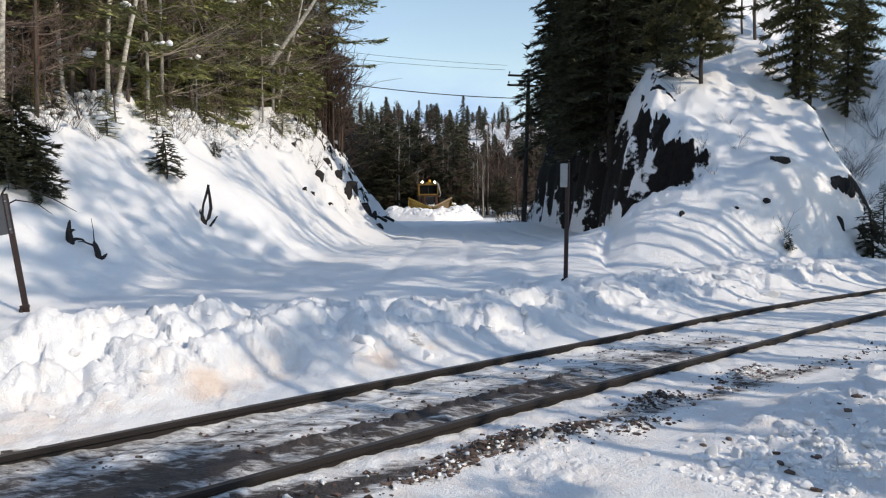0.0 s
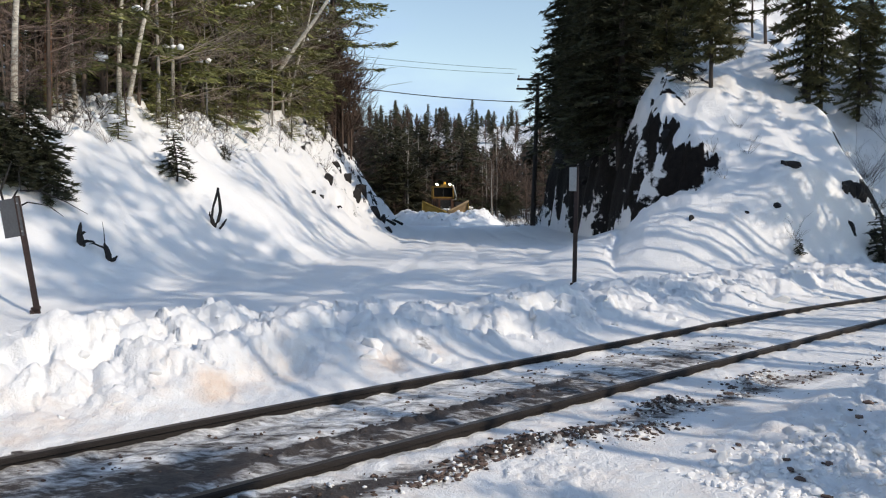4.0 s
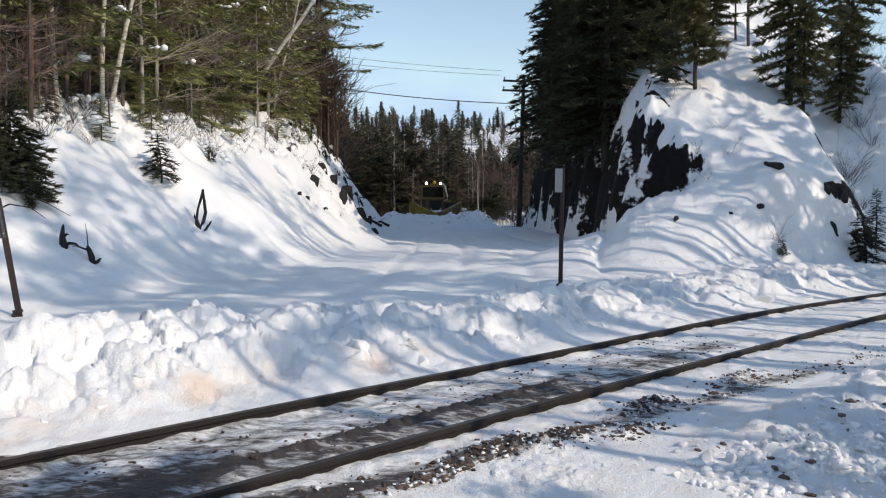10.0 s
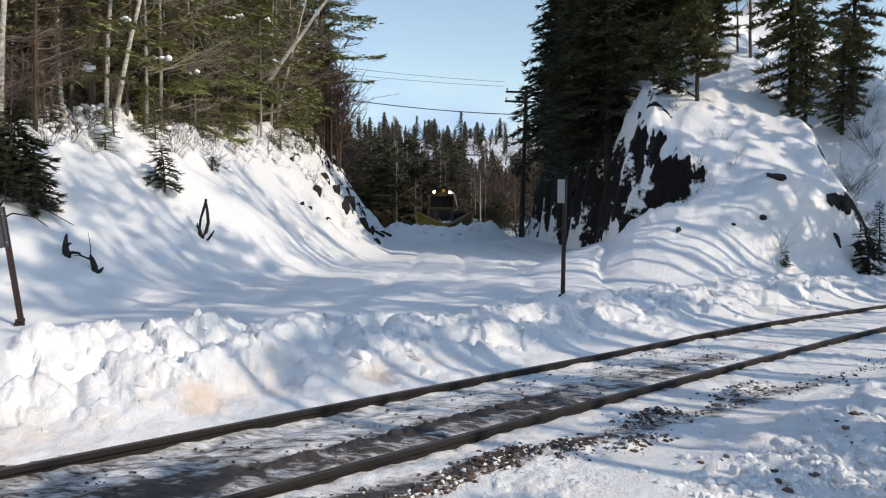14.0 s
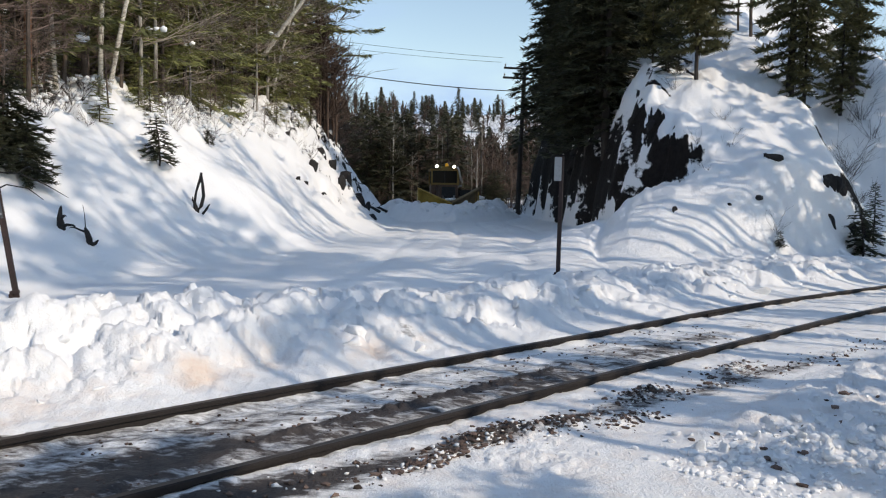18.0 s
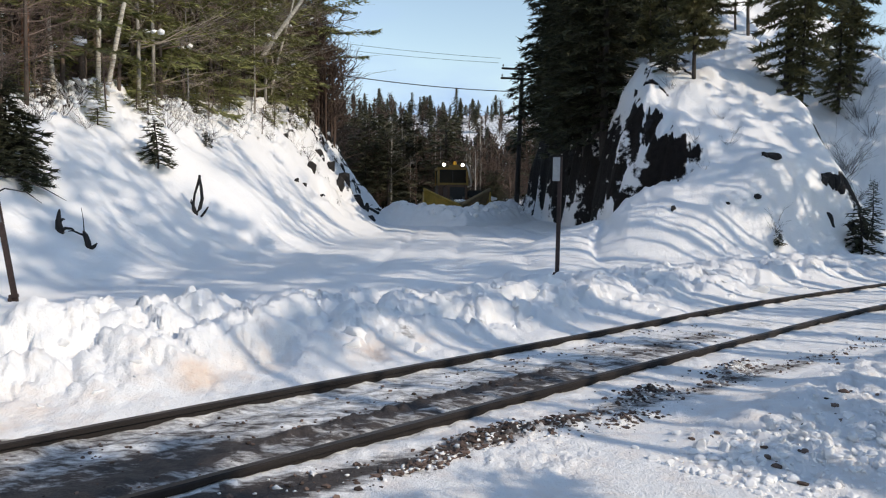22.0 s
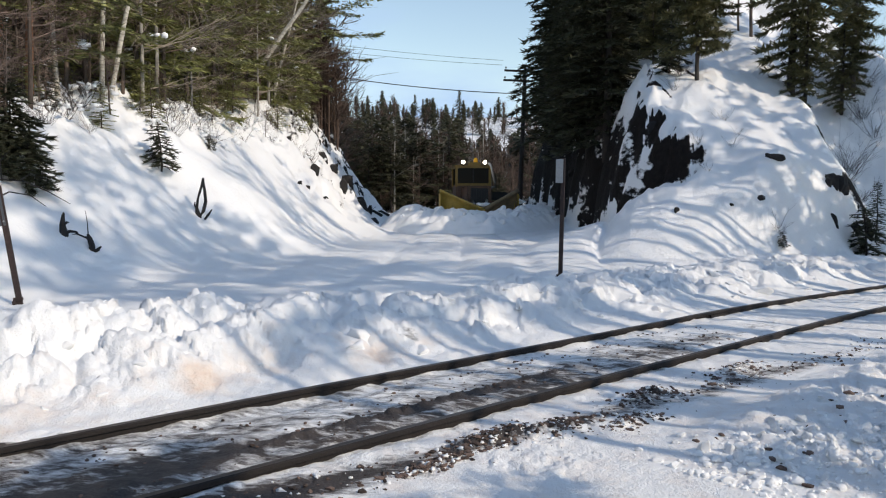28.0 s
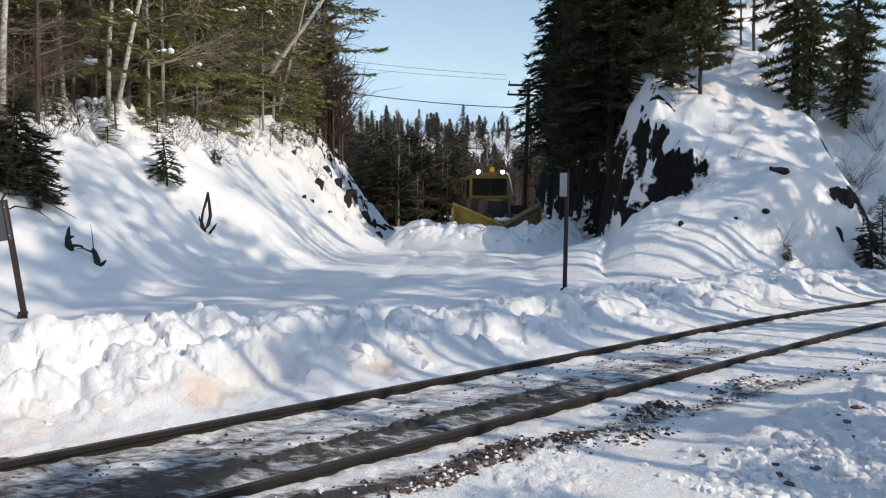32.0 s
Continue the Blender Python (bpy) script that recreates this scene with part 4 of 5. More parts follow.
plant("pine_c", -7.4, 44.5, 40, 1.08)
plant("pine_c", -11.5, 41.0, 200, 0.95)
for px, y, key, size, lean, way in ((-472, 18.1, "birch_b", 0.9, 1, 0), (-460, 18.4, "birch_b", 0.9, 10, 10), (-532, 17.0, "birch_b", 0.8, -4, 0), (-622, 14, "birch_b", 0.9, 1, 0), (-380, 25, "birch_b", 0.8, 2, 0), (-284, 31, "birch_a", 1.0, 31, 0), (-235, 34, "birch_b", 0.9, 12, 0), (-571, 16.2, "red_trunk", 0.9, 1, 0), (-606, 15.5, "red_trunk", 0.8, -3, 0), (-590, 17.5, "red_trunk", 0.8, 3, 0), (-310, 34, "birch_a", 1.0, 8, 0), (-420, 22, "birch_a", 0.7, 5, 0)):
    x, y = at_bearing(px, y)
    plant(key, x, y, rs.rand() * 40 - 20, size, 0.05, lean, way)
for i in range(34):   # low bushy growth along the edge of the bank
    y = 17 + 28 * (i + rs.rand()) / 34
    plant(("pine_d", "pine_e")[i % 2], foot_left(y) - 6.0 - 2.2 * rs.rand(), y, rs.rand() * 360, 0.7 + 0.6 * rs.rand())
for i in range(16):   # leafless growth at the edge of the bank
    y = 42 + 8 * rs.rand()
    plant(("bare_far", "bare_far_b")[i % 2], -6.0 - 3.6 * rs.rand(), y, rs.rand() * 360, 0.6 + 0.5 * rs.rand())
for i in range(22):   # grey twigs in front of the pines
    y = 15 + 24 * rs.rand()
    plant("bare_pale", foot_left(y) - 5.4 - 1.4 * rs.rand(), y, rs.rand() * 360, 0.45 + 0.55 * rs.rand())
for i in range(16):
    y = 16 + 24 * rs.rand()
    plant(("bare_b", "bare_c")[i % 2], foot_left(y) - 5.6 - 1.5 * rs.rand(), y, rs.rand() * 360, 0.5 + 0.5 * rs.rand())
for i in range(16):
    plant(("bare_far", "bare_far_b")[i % 2], -6.4 - 2.4 * rs.rand(), 41.5 + 2.8 * rs.rand(), rs.rand() * 360, 0.55 + 0.35 * rs.rand())
for i in range(26):   # brown brush at the end of the bank and beyond
    y = 47 + 18 * rs.rand()
    x = -4.9 - (y - 46) * 0.35 - 7 * rs.rand()
    plant(("bare_far", "bare_far_b", "bare_far")[i % 3], x, y, rs.rand() * 360, 0.7 + 0.4 * rs.rand())
for px, y, size in ((-391, 17.6, 0.95), (-322, 21.0, 0.4)):
    x, y = at_bearing(px, y)
    plant("sapling", x, y, 0, size)
for i in range(40):
    y = 15 + 26 * rs.rand()
    plant(("pine_d", "bare_c", "pine_e", "bare_c")[i % 4], foot_left(y) - 4.4 - 1.8 * rs.rand(), y, rs.rand() * 360, (0.12 + 0.22 * rs.rand()) * (1 if i % 2 == 0 else 1.4))
for i in range(6):
    y = 15 + 22 * rs.rand()
    plant("pine_d", foot_left(y) - 4.6 - 1.4 * rs.rand(), y, rs.rand() * 360, 0.13 + 0.15 * rs.rand())
for x, y, size in ((-7.5, 13.0, 0.17), (-8.1, 13.5, 0.22), (-7.9, 12.4, 0.18), (-8.5, 12.9, 0.22)):
    plant("fir", x, y, rs.rand() * 360, size * 2.35)
    plant("bare_c", x - 0.6, y + 0.3, rs.rand() * 360, 0.35)
for i in range(12):
    plant("bare_c", -8.6 - 2.4 * rs.rand(), 12.6 + 3.5 * rs.rand(), rs.rand() * 360, 0.45 + 0.35 * rs.rand())
plant("spruce_c", -9.2, 15.2, 0, 0.2)
plant("spruce_c", -9.0, 16.4, 90, 0.2)
plant("spruce_b", -9.6, 15.6, 30, 0.18)
for i in range(40):
    y = 15 + 31 * rs.rand()
    plant(("shrub", "shrub_b")[i % 2], foot_left(y) - 4.3 - 1.6 * rs.rand(), y, rs.rand() * 360, 0.35 + 0.4 * rs.rand())
for i in range(32):
    y = 15.5 + 24 * rs.rand()
    plant("snowy_brush_%d" % (i % 3), foot_left(y) - 4.1 - 2.0 * rs.rand() + 1.1 * (y > 29) * rs.rand(), y, rs.rand() * 360, 0.5 + 0.7 * rs.rand())
# dark conifers on the rock cut
for i in range(34):
    y = 29 + 23 * (i + rs.rand()) / 34
    x = 6.7 + max(0.3, (0.215 if y < 38 else 0.245) * y - 6.7) * rs.rand()
    if y + 1.153 * (x + 1) < 57.5:
        plant(("spruce_a", "spruce_b")[i % 2], x, y, rs.rand() * 360, (0.8 + 0.35 * rs.rand()) * (0.82 if y < 40 else 1))
for px, y, size in ((225, 33, 0.3), (245, 31, 0.22), (205, 38, 0.6), (232, 34, 0.75), (262, 42, 0.9), (286, 44, 0.95), (312, 45, 0.9), (336, 47, 0.9), (247, 40, 0.85), (292, 33, 0.55), (306, 34, 0.7), (322, 34.5, 0.65), (338, 36, 0.7), (276, 33.5, 0.6), (352, 38, 0.75)):
    x, y = at_bearing(px, y)
    plant("spruce_b", x, y, rs.rand() * 360, size)
# the snowy hill
for px, y, key, size in ((362, 24.4, "umbrella_pine", 0.86), (385, 31, "umbrella_pine", 0.7), (330, 27, "sapling", 1.5), (318, 25.5, "sapling", 1.1), (300, 27.5, "umbrella_pine", 0.5),
                         (494, 25.5, "hill_pine", 0.92), (514, 24.6, "hill_pine", 0.46), (580, 29.5, "hill_pine", 0.85), (566, 28.5, "hill_pine", 0.5),
                         (418, 31, "bare_b", 0.5), (436, 30.5, "bare_b", 0.7), (375, 36, "hill_pine", 0.9), (350, 33, "hill_pine", 0.75), (487, 17.3, "sapling", 0.34), (622, 19.5, "spruce_c", 0.2), (608, 18.6, "sapling", 1.1)):
    plant(key, *at_bearing(px, y), rs.rand() * 360, size)
for px, y, size in ((400, 22, 0.5), (412, 20.2, 0.5), (482, 17.6, 0.7), (365, 20.5, 0.5), (330, 24, 0.7), (340, 25, 0.8), (420, 21, 0.35), (590, 22, 0.9), (600, 24, 1.0), (575, 23, 0.9), (612, 27, 1.2), (598, 30, 1.2), (380, 19, 0.35)):
    plant("shrub_b", *at_bearing(px, y), rs.rand() * 360, size)
for i in range(22):   # brush on the slope beyond the gully
    y = 24 + 14 * rs.rand()
    plant(("shrub", "shrub_b")[i % 2], (0.575 + 0.06 * rs.rand()) * y, y, rs.rand() * 360, 0.5 + 0.6 * rs.rand())
# brush below the pole
for i in range(12):
    plant("shrub", 3.9 + 2.5 * rs.rand(), 46 + 8 * rs.rand(), rs.rand() * 360, 0.8 + 0.4 * rs.rand())
# trees across the end of the cut
for i in range(84):
    y = 66 + 22 * rs.rand()
    x = -16 + 30 * (i + rs.rand()) / 84
    if x < -3:
        plant(("pine_far", "bare_far", "spruce_far", "pine_far", "bare_far_b", "spruce_far")[i % 6], x, y, rs.rand() * 360, 0.75 + 0.4 * rs.rand())
    elif not 0.03 < x / y < 0.125:
        plant(("bare_far", "bare_far_b", "pine_far", "bare_far", "bare_far_b", "spruce_far", "pine_far")[i % 7], x, y, rs.rand() * 360, 0.6 + 0.35 * rs.rand())
for i in range(22):
    plant(("bare_far", "bare_far_b", "bare_grey", "spruce_far")[i % 4], -7 + 14 * rs.rand(), 64 + 6 * rs.rand(), rs.rand() * 360, 0.45 + 0.4 * rs.rand())
for px, y, size in ((6, 67, 0.62), (-1, 70, 0.7), (42, 68, 0.5), (-48, 69, 0.75), (-62, 72, 0.8), (-100, 70, 0.8), (55, 70, 0.45), (-30, 71, 0.66)):
    plant("bare_grey", *at_bearing(px, y), rs.rand() * 360, size)
for i in range(60):   # thicket at the end of the cut
    plant(("bare_far", "pine_far", "bare_far_b")[i % 3], -9 + 17 * rs.rand(), 66 + 12 * rs.rand(), rs.rand() * 360, (0.55 + 0.3 * rs.rand()) * (0.55 if i % 3 == 1 else 1))
for i in range(14):
    plant("pine_far", -8 + 15 * rs.rand(), 65 + 6 * rs.rand(), rs.rand() * 360, 0.2 + 0.3 * rs.rand())
# roadside stand beside and behind the camera, whose shade falls across the track and the trail
rs = np.random.RandomState(402)


def shade_tree(key, s, n, across, tall, reach=0.0):
    """A roadside tree whose top throws its shade on the spot s, n of the railway plan."""
    along = s + 0.358 * (n - across)
    x, y = track_point(along, across)
    if x > 0.72 * y + 3:
        plant(key, x, y, rs.rand() * 360, (n + reach - across) / 1.38 / tall)


shade_tree("pine_d", 1.2, 4.2, -4.3, 5.5, 1.0)


def stand_tree(key, u, w, reach, ground, tall):
    """A tree of the stand towards the sun, u across the sun's way and w along it, whose shade ends at reach on ground of that height."""
    x, y = 0.497 * u + 0.868 * w, 0.868 * u - 0.497 * w
    if x > 0.75 * y + 2:
        top = ground + 0.68 * (w - reach) - height(x, y)
        plant(key, x, y, rs.rand() * 360, top / tall)


for i in range(4):   # leafless trees over the field and the foot of the wooded bank
    stand_tree(("hardwood_a", "hardwood_b")[i % 2], 7.0 + 16 * (i + 0.8 * rs.rand()) / 4, 10 + 12 * rs.rand(), -13 - 6 * rs.rand(), 0.8, 17)
for i in range(24):   # slim ones nearer the road
    stand_tree(("bare_slim", "bare_twiggy", "bare_slim")[i % 3], 4.5 + 17 * (i + 0.8 * rs.rand()) / 24, 3.5 + 5 * rs.rand(), -8 - 9 * rs.rand(), 0.6, 12)
for i in range(3):   # a few thin pines among them
    stand_tree("high_pine", 5.5 + 9 * (i + 0.8 * rs.rand()) / 3, 14 + 5 * rs.rand(), -13.0 - 3.5 * rs.rand(), 0.9, 18)
for i in range(6):   # tall ones whose twigs shade the wooded bank
    stand_tree(("hardwood_b", "hardwood_a")[i % 2], 6.5 + 16 * (i + 0.8 * rs.rand()) / 6, 10 + 6 * rs.rand(), -19 - 4 * rs.rand(), 3.0, 17)
for u, w, reach in ((5.9, 4.5, -1.8), (6.3, 5.2, -1.3), (4.9, 3.6, -0.7)):   # bushy pines beside the road
    stand_tree("hill_pine", u, w, reach, 0.0, 9.5)
for i in range(12):   # over the snowy hill
    u = 19 + 19 * (i + 0.8 * rs.rand()) / 12
    stand_tree("shade_pine", u, 11 + 8 * rs.rand(), -6 - 3 * rs.rand(), 0.6 * (u - 19), 18)

# added woods behind the camera, never in view; they only affect the light
for i in range(26):
    a = radians(176 + 100 * (i + rs.rand()) / 26)
    d = 15 + 14 * rs.rand()
    plant(("spruce_far", "pine_far")[i % 2], d * math.sin(a), d * math.cos(a), rs.rand() * 360, 1.0 + 0.4 * rs.rand())


# far woods on the hills
def far_woods():
    rs = np.random.RandomState(5)
    shapes = []
    for k in range(5):
        s = Soup()
        h = 6 + 2.5 * rs.rand()
        for i in range(90):
            f = 0.08 + 0.9 * i / 90
            r = 3.6 * (1 - f) ** 0.55 * (0.3 + 0.9 * rs.rand()) * (0.75 + 0.35 * math.sin(9 * f + k)) + 0.1
            a = i * 2.4
            d = np.array((math.cos(a), math.sin(a), -0.25))
            w = np.array((-d[1], d[0], 0)) * (0.25 + 0.3 * rs.rand())
            b = np.array((0, 0, f * h))
            s.add(np.stack([b + (0, 0, 0.25), b + d * r * 0.6 - w, b + d * r, b + d * r * 0.6 + w]), tris=[(0, 1, 2), (0, 2, 3)])
        s.tube([(0, 0, -0.5), (0, 0, h)], [0.12, 0.02], 3, False)
        shapes.append((np.concatenate(s.v), np.concatenate(s.t), np.concatenate(s.q)))
    v, t, q, n, spots = [], [], [], 0, []
    for _ in range(480):
        y = 84 + 190 * rs.rand() ** 1.3
        x = (rs.rand() * 0.75 - 0.45) * y
        if 0.025 < x / y < 0.13 and 120 < y and rs.rand() < 0.5:
            continue
        a = rs.rand() * 6.28
        sc = 0.55 + 0.6 * rs.rand()
        sv, st, sq = shapes[rs.randint(5)]
        c, s_ = math.cos(a), math.sin(a)
        v.append(sv @ np.array(((c, s_, 0), (-s_, c, 0), (0, 0, 1.0))) * sc + (x, y, 0))
        spots.append((x, y, len(sv)))
        t.append(st + n)
        q.append(sq + n)
        n += len(sv)
    v = np.concatenate(v)
    spots = np.array(spots)
    v[:, 2] += np.repeat(land(spots[:, 0], spots[:, 1])[0], spots[:, 2].astype(int))
    me = mesh_from("far_woods", v, [np.concatenate(q), np.concatenate(t)], [M_DULLNEEDLE], False)
    tagged(new("far_woods", me), "dark mixed woods on the distant snowy hills", "woods", kind="stuff")
    s = Soup()
    ys = 84 + 150 * rs.rand(380) ** 1.4
    xs = (rs.rand(380) * 0.7 - 0.40) * ys
    for x, y, z in zip(xs, ys, land(xs, ys)[0]):
        if 0.025 < x / y < 0.13 and 110 < y and rs.rand() < 0.5:
            continue
        h = 6 + 4 * rs.rand()
        m = 46
        a, f = rs.rand(m) * 6.28, 0.25 + 0.7 * rs.rand(m)
        base = np.stack([x + 0 * f, y + 0 * f, z + f * h * 0.8], 1)
        d = np.stack([np.cos(a), np.sin(a), 0.8 + 0.6 * rs.rand(m)], 1) * (h * 0.26 * (1.1 - f) + 0.5)[:, None]
        w = np.stack([-np.sin(a), np.cos(a), 0 * a], 1) * 0.09
        v = np.stack([base - w, base + w, base + d], 1).reshape(-1, 3)
        s.add(v, tris=np.arange(3 * m).reshape(-1, 3))
        s.tube([(x, y, z - 0.5), (x, y, z + h * 0.62)], [0.07, 0.02], 3, False)
    tagged(new("far_bare_woods", s.mesh("far_bare_woods", M_FARTWIG, False)), "leafless brown woods on the distant hills", "woods", kind="stuff")


far_woods()


# ---- the snow-clearing bulldozer ----
def blade_mesh(side):
    """One curved wing of the V plough, from the nose out and back."""
    cols, rows = 12, 7
    v = []
    for thick in (0, 1):
        for i in range(cols + 1):
            u = i / cols
            x = side * (0.04 + 1.80 * u)
            y = -2.75 + 1.30 * u
            top = 0.84 + 0.86 * u ** 1.05
            for j in range(rows + 1):
                w = j / rows
                curl = 0.24 * (2 * w - 1) ** 2 - 0.10
                yy = y - curl * 0.8 + thick * 0.07
                v.append((x, yy, 0.05 + top * w))
    n = (cols + 1) * (rows + 1)
    quads = []
    for i in range(cols):
        for j in range(rows):
            a = i * (rows + 1) + j
            quads.append((a, a + rows + 1, a + rows + 2, a + 1))
            quads.append((n + a, n + a + 1, n + a + rows + 2, n + a + rows + 1))
    ring = [i * (rows + 1) for i in range(cols + 1)] + [cols * (rows + 1) + j for j in range(1, rows + 1)] + [i * (rows + 1) + rows for i in range(cols - 1, -1, -1)] + [j for j in range(rows - 1, 0, -1)]
    for a, b in zip(ring, ring[1:] + ring[:1]):
        quads.append((a, b, n + b, n + a))
    return mesh_from("blade", v, [np.array(quads)], [M_BLADE if side < 0 else M_BLADEDIRT], True)


def bulldozer():
    """Faces -y; its origin lies on the ground between the tracks."""
    ob = tagged(new("bulldozer"), "yellow crawler bulldozer with a V snow plough and lit roof lamps", "bulldozer")
    # crawler tracks
    for side in (-1, 1):
        t = np.linspace(0, 2 * np.pi, 40, endpoint=False)
        cy = np.where(np.cos(t) > 0, 1.45, -1.25)
        loop = np.stack([cy + 0.42 * np.cos(t), 0.47 + 0.42 * np.sin(t)], 1)
        v = np.concatenate([np.column_stack([np.full(40, side * 0.98 + e * 0.25), loop]) for e in (-1, 1)])
        k, k2 = np.arange(40), (np.arange(40) + 1) % 40
        caps = [list(k[::-1]), list(k + 40)]
        bm = bmesh.new()
        vs = [bm.verts.new(p) for p in v]
        for a, b in zip(k, k2):
            bm.faces.new((vs[a], vs[b], vs[b + 40], vs[a + 40]))
        for c in caps:
            bm.faces.new([vs[i] for i in c])
        bmesh.ops.recalc_face_normals(bm, faces=bm.faces[:])
        crawler = part("crawler_track", (bm, M_BLACK), ob, "black steel crawler track")
        shoe = joined("shoe", M_BLACK, box(-0.27, 0.27, -0.085, 0.085, -0.02, 0.02, 0.006), box(-0.27, 0.27, -0.012, 0.012, 0.0, 0.07, 0.004))
        first = None
        for i in range(30):
            a = i / 30 * (2 * 2.7 + 2 * math.pi * 0.42)
            if a < 2.7:
                p, ang = (1.45 - a, 0.05), 180
            elif a < 2.7 + math.pi * 0.42:
                th = (a - 2.7) / 0.42
                p, ang = (-1.25 - 0.42 * math.sin(th), 0.47 - 0.42 * math.cos(th)), 180 - math.degrees(th)
            elif a < 5.4 + math.pi * 0.42:
                p, ang = (-1.25 + (a - 2.7 - math.pi * 0.42), 0.89), 0
            else:
                th = (a - 5.4 - math.pi * 0.42) / 0.42
                p, ang = (1.45 + 0.42 * math.sin(th), 0.47 + 0.42 * math.cos(th)), -math.degrees(th)
            if first is None:
                s = part("shoe", shoe, crawler)
                first = s.data
            else:
                s = part("shoe", first, crawler)
            s.matrix_basis = pose(side * 0.98, p[0], p[1], ang, 0, 0)
        part("fender", (box(side * 0.98 - 0.3, side * 0.98 + 0.3, -0.3, 1.7, 0.98, 1.30, 0.05), M_SHADEDORANGE), ob)
    part("hull", (box(-0.68, 0.68, -1.5, 1.8, 0.35, 1.1, 0.05), M_SHADEDORANGE), ob)
    # engine housing and its grille
    part("hood", (box(-0.60, 0.60, -1.55, 0.30, 1.05, 2.02, 0.07, lambda c: (c.x * (1 - 0.08 * (c.z > 1.5)), c.y, c.z - 0.05 * (c.y < -1))), M_SHADEDORANGE), ob, "orange engine hood darkened for shade")
    grille = part("grille", (box(-0.42, 0.42, -1.60, -1.54, 1.02, 1.88, 0.02), M_BLACK), ob, "black radiator grille")
    for i in range(7):
        x = -0.36 + 0.12 * i
        part("grille_bar", (box(x - 0.015, x + 0.015, -1.625, -1.598, 1.06, 1.84, 0.005), M_BLACK), grille)
    for side in (-1, 1):
        part("grille_guard", (box(side * 0.49 - 0.07, side * 0.49 + 0.07, -1.68, -1.50, 0.85, 1.98, 0.02), M_SHADEDORANGE), ob)
    # cab
    part("cab_body", (box(-0.85, 0.85, 0.25, 1.75, 1.25, 2.10, 0.05), M_SHADEDORANGE), ob)
    for x, y in ((-0.83, 0.30), (0.83, 0.30), (-0.83, 1.70), (0.83, 1.70)):
        part("cab_post", (box(x - 0.06, x + 0.06, y - 0.06, y + 0.06, 2.0, 2.95, 0.015), M_SHADEDYELLOW), ob)
    part("front_sill", (box(-0.80, 0.80, 0.22, 0.34, 2.05, 2.17, 0.015), M_SHADEDYELLOW), ob)
    part("roof", (box(-0.95, 0.95, 0.12, 1.85, 2.92, 3.05, 0.05), M_SHADEDYELLOW), ob, "yellow cab roof darkened for shade")
    part("windscreen", (box(-0.78, 0.78, 0.29, 0.31, 2.16, 2.92, 0), M_CABGLASS), ob, "dark windscreen")
    part("window_bar", (box(-0.03, 0.03, 0.26, 0.34, 2.16, 2.92, 0.01), M_BLACK), ob)
    for side in (-1, 1):
        part("side_window", (box(side * 0.84 - 0.01, side * 0.84 + 0.01, 0.38, 1.62, 2.12, 2.92, 0), M_CABGLASS), ob, "dark side window")
    part("rear_window", (box(-0.78, 0.78, 1.69, 1.71, 2.12, 2.92, 0), M_CABGLASS), ob)
    part("seat", (box(-0.3, 0.3, 0.95, 1.45, 1.9, 2.55, 0.08), M_BLACK), ob)
    # roof lamps and beacon
    for x in (-0.535, 0.535):
        s = Soup()
        s.tube([(x, 0.22, 3.19), (x, 0.06, 3.19)], [0.08, 0.11], 14)
        lamp = part("roof_lamp", s.mesh("roof_lamp", M_BLACK), ob, "round black lamp housing")
        g = Soup()
        g.tube([(x, 0.075, 3.19), (x, 0.03, 3.19), (x, 0.015, 3.19)], [0.092, 0.088, 0.045], 16)
        part("lens", g.mesh("lens", M_LAMP), lamp, "glowing white lens")
        part("bracket", (box(x - 0.03, x + 0.03, 0.12, 0.20, 3.02, 3.12, 0.005), M_BLACK), lamp)
    part("lamp_bar", (box(-0.22, 0.36, 0.16, 0.50, 3.04, 3.20, 0.03), M_SHADEDYELLOW), ob)
    s = Soup()
    s.tube([(0.12, 0.34, 3.20), (0.12, 0.34, 3.24), (0.12, 0.34, 3.36), (0.12, 0.34, 3.42)], [0.12, 0.11, 0.10, 0.05], 14)
    part("beacon", s.mesh("beacon", M_BEACON), ob, "amber beacon")
    # exhaust stack and mirror arm beside the cab
    part("exhaust_pipe", rod([(0.74, 0.1, 1.9), (1.06, 0.06, 2.0), (1.05, 0.06, 2.2), (0.86, 0.06, 2.95), (0.80, 0.06, 3.10), (0.72, 0.1, 3.16)], 0.055).mesh("exhaust_pipe", M_CHROME), ob, "bright bent pipe")
    part("side_box", (box(0.92, 1.75, 0.3, 1.3, 1.35, 1.75, 0.06), M_BLACK), ob, "dark side tank")
    # plough
    for side in (-1, 1):
        blade = part("plough_blade", blade_mesh(side), ob, "worn yellow curved plough wing" if side < 0 else "dirt-caked curved plough wing")
        p = [(side * (0.04 + 1.80 * u), -2.75 + 1.30 * u - 0.09, 0.08 + 0.84 + 0.86 * u ** 1.05) for u in np.linspace(0, 1, 9)]
        part("top_rail", rod(p, 0.06 if side < 0 else 0.10, 8).mesh("top_rail", M_BLADE if side < 0 else M_BLADEDIRT), blade)
        p = [(side * (0.04 + 1.80 * u), -2.75 + 1.30 * u - 0.12, 0.05) for u in np.linspace(0, 1, 5)]
        part("cutting_edge", rod(p, 0.04, 6).mesh("cutting_edge", M_BLACK), blade)
        for u in (0.3, 0.62, 0.92):
            x, y = side * (0.04 + 1.80 * u), -2.75 + 1.30 * u
            part("rib", (box(x - 0.025, x + 0.025, y + 0.05, y + 0.28, 0.2, 1.0 + 0.5 * u, 0.01), M_BLADE), blade)
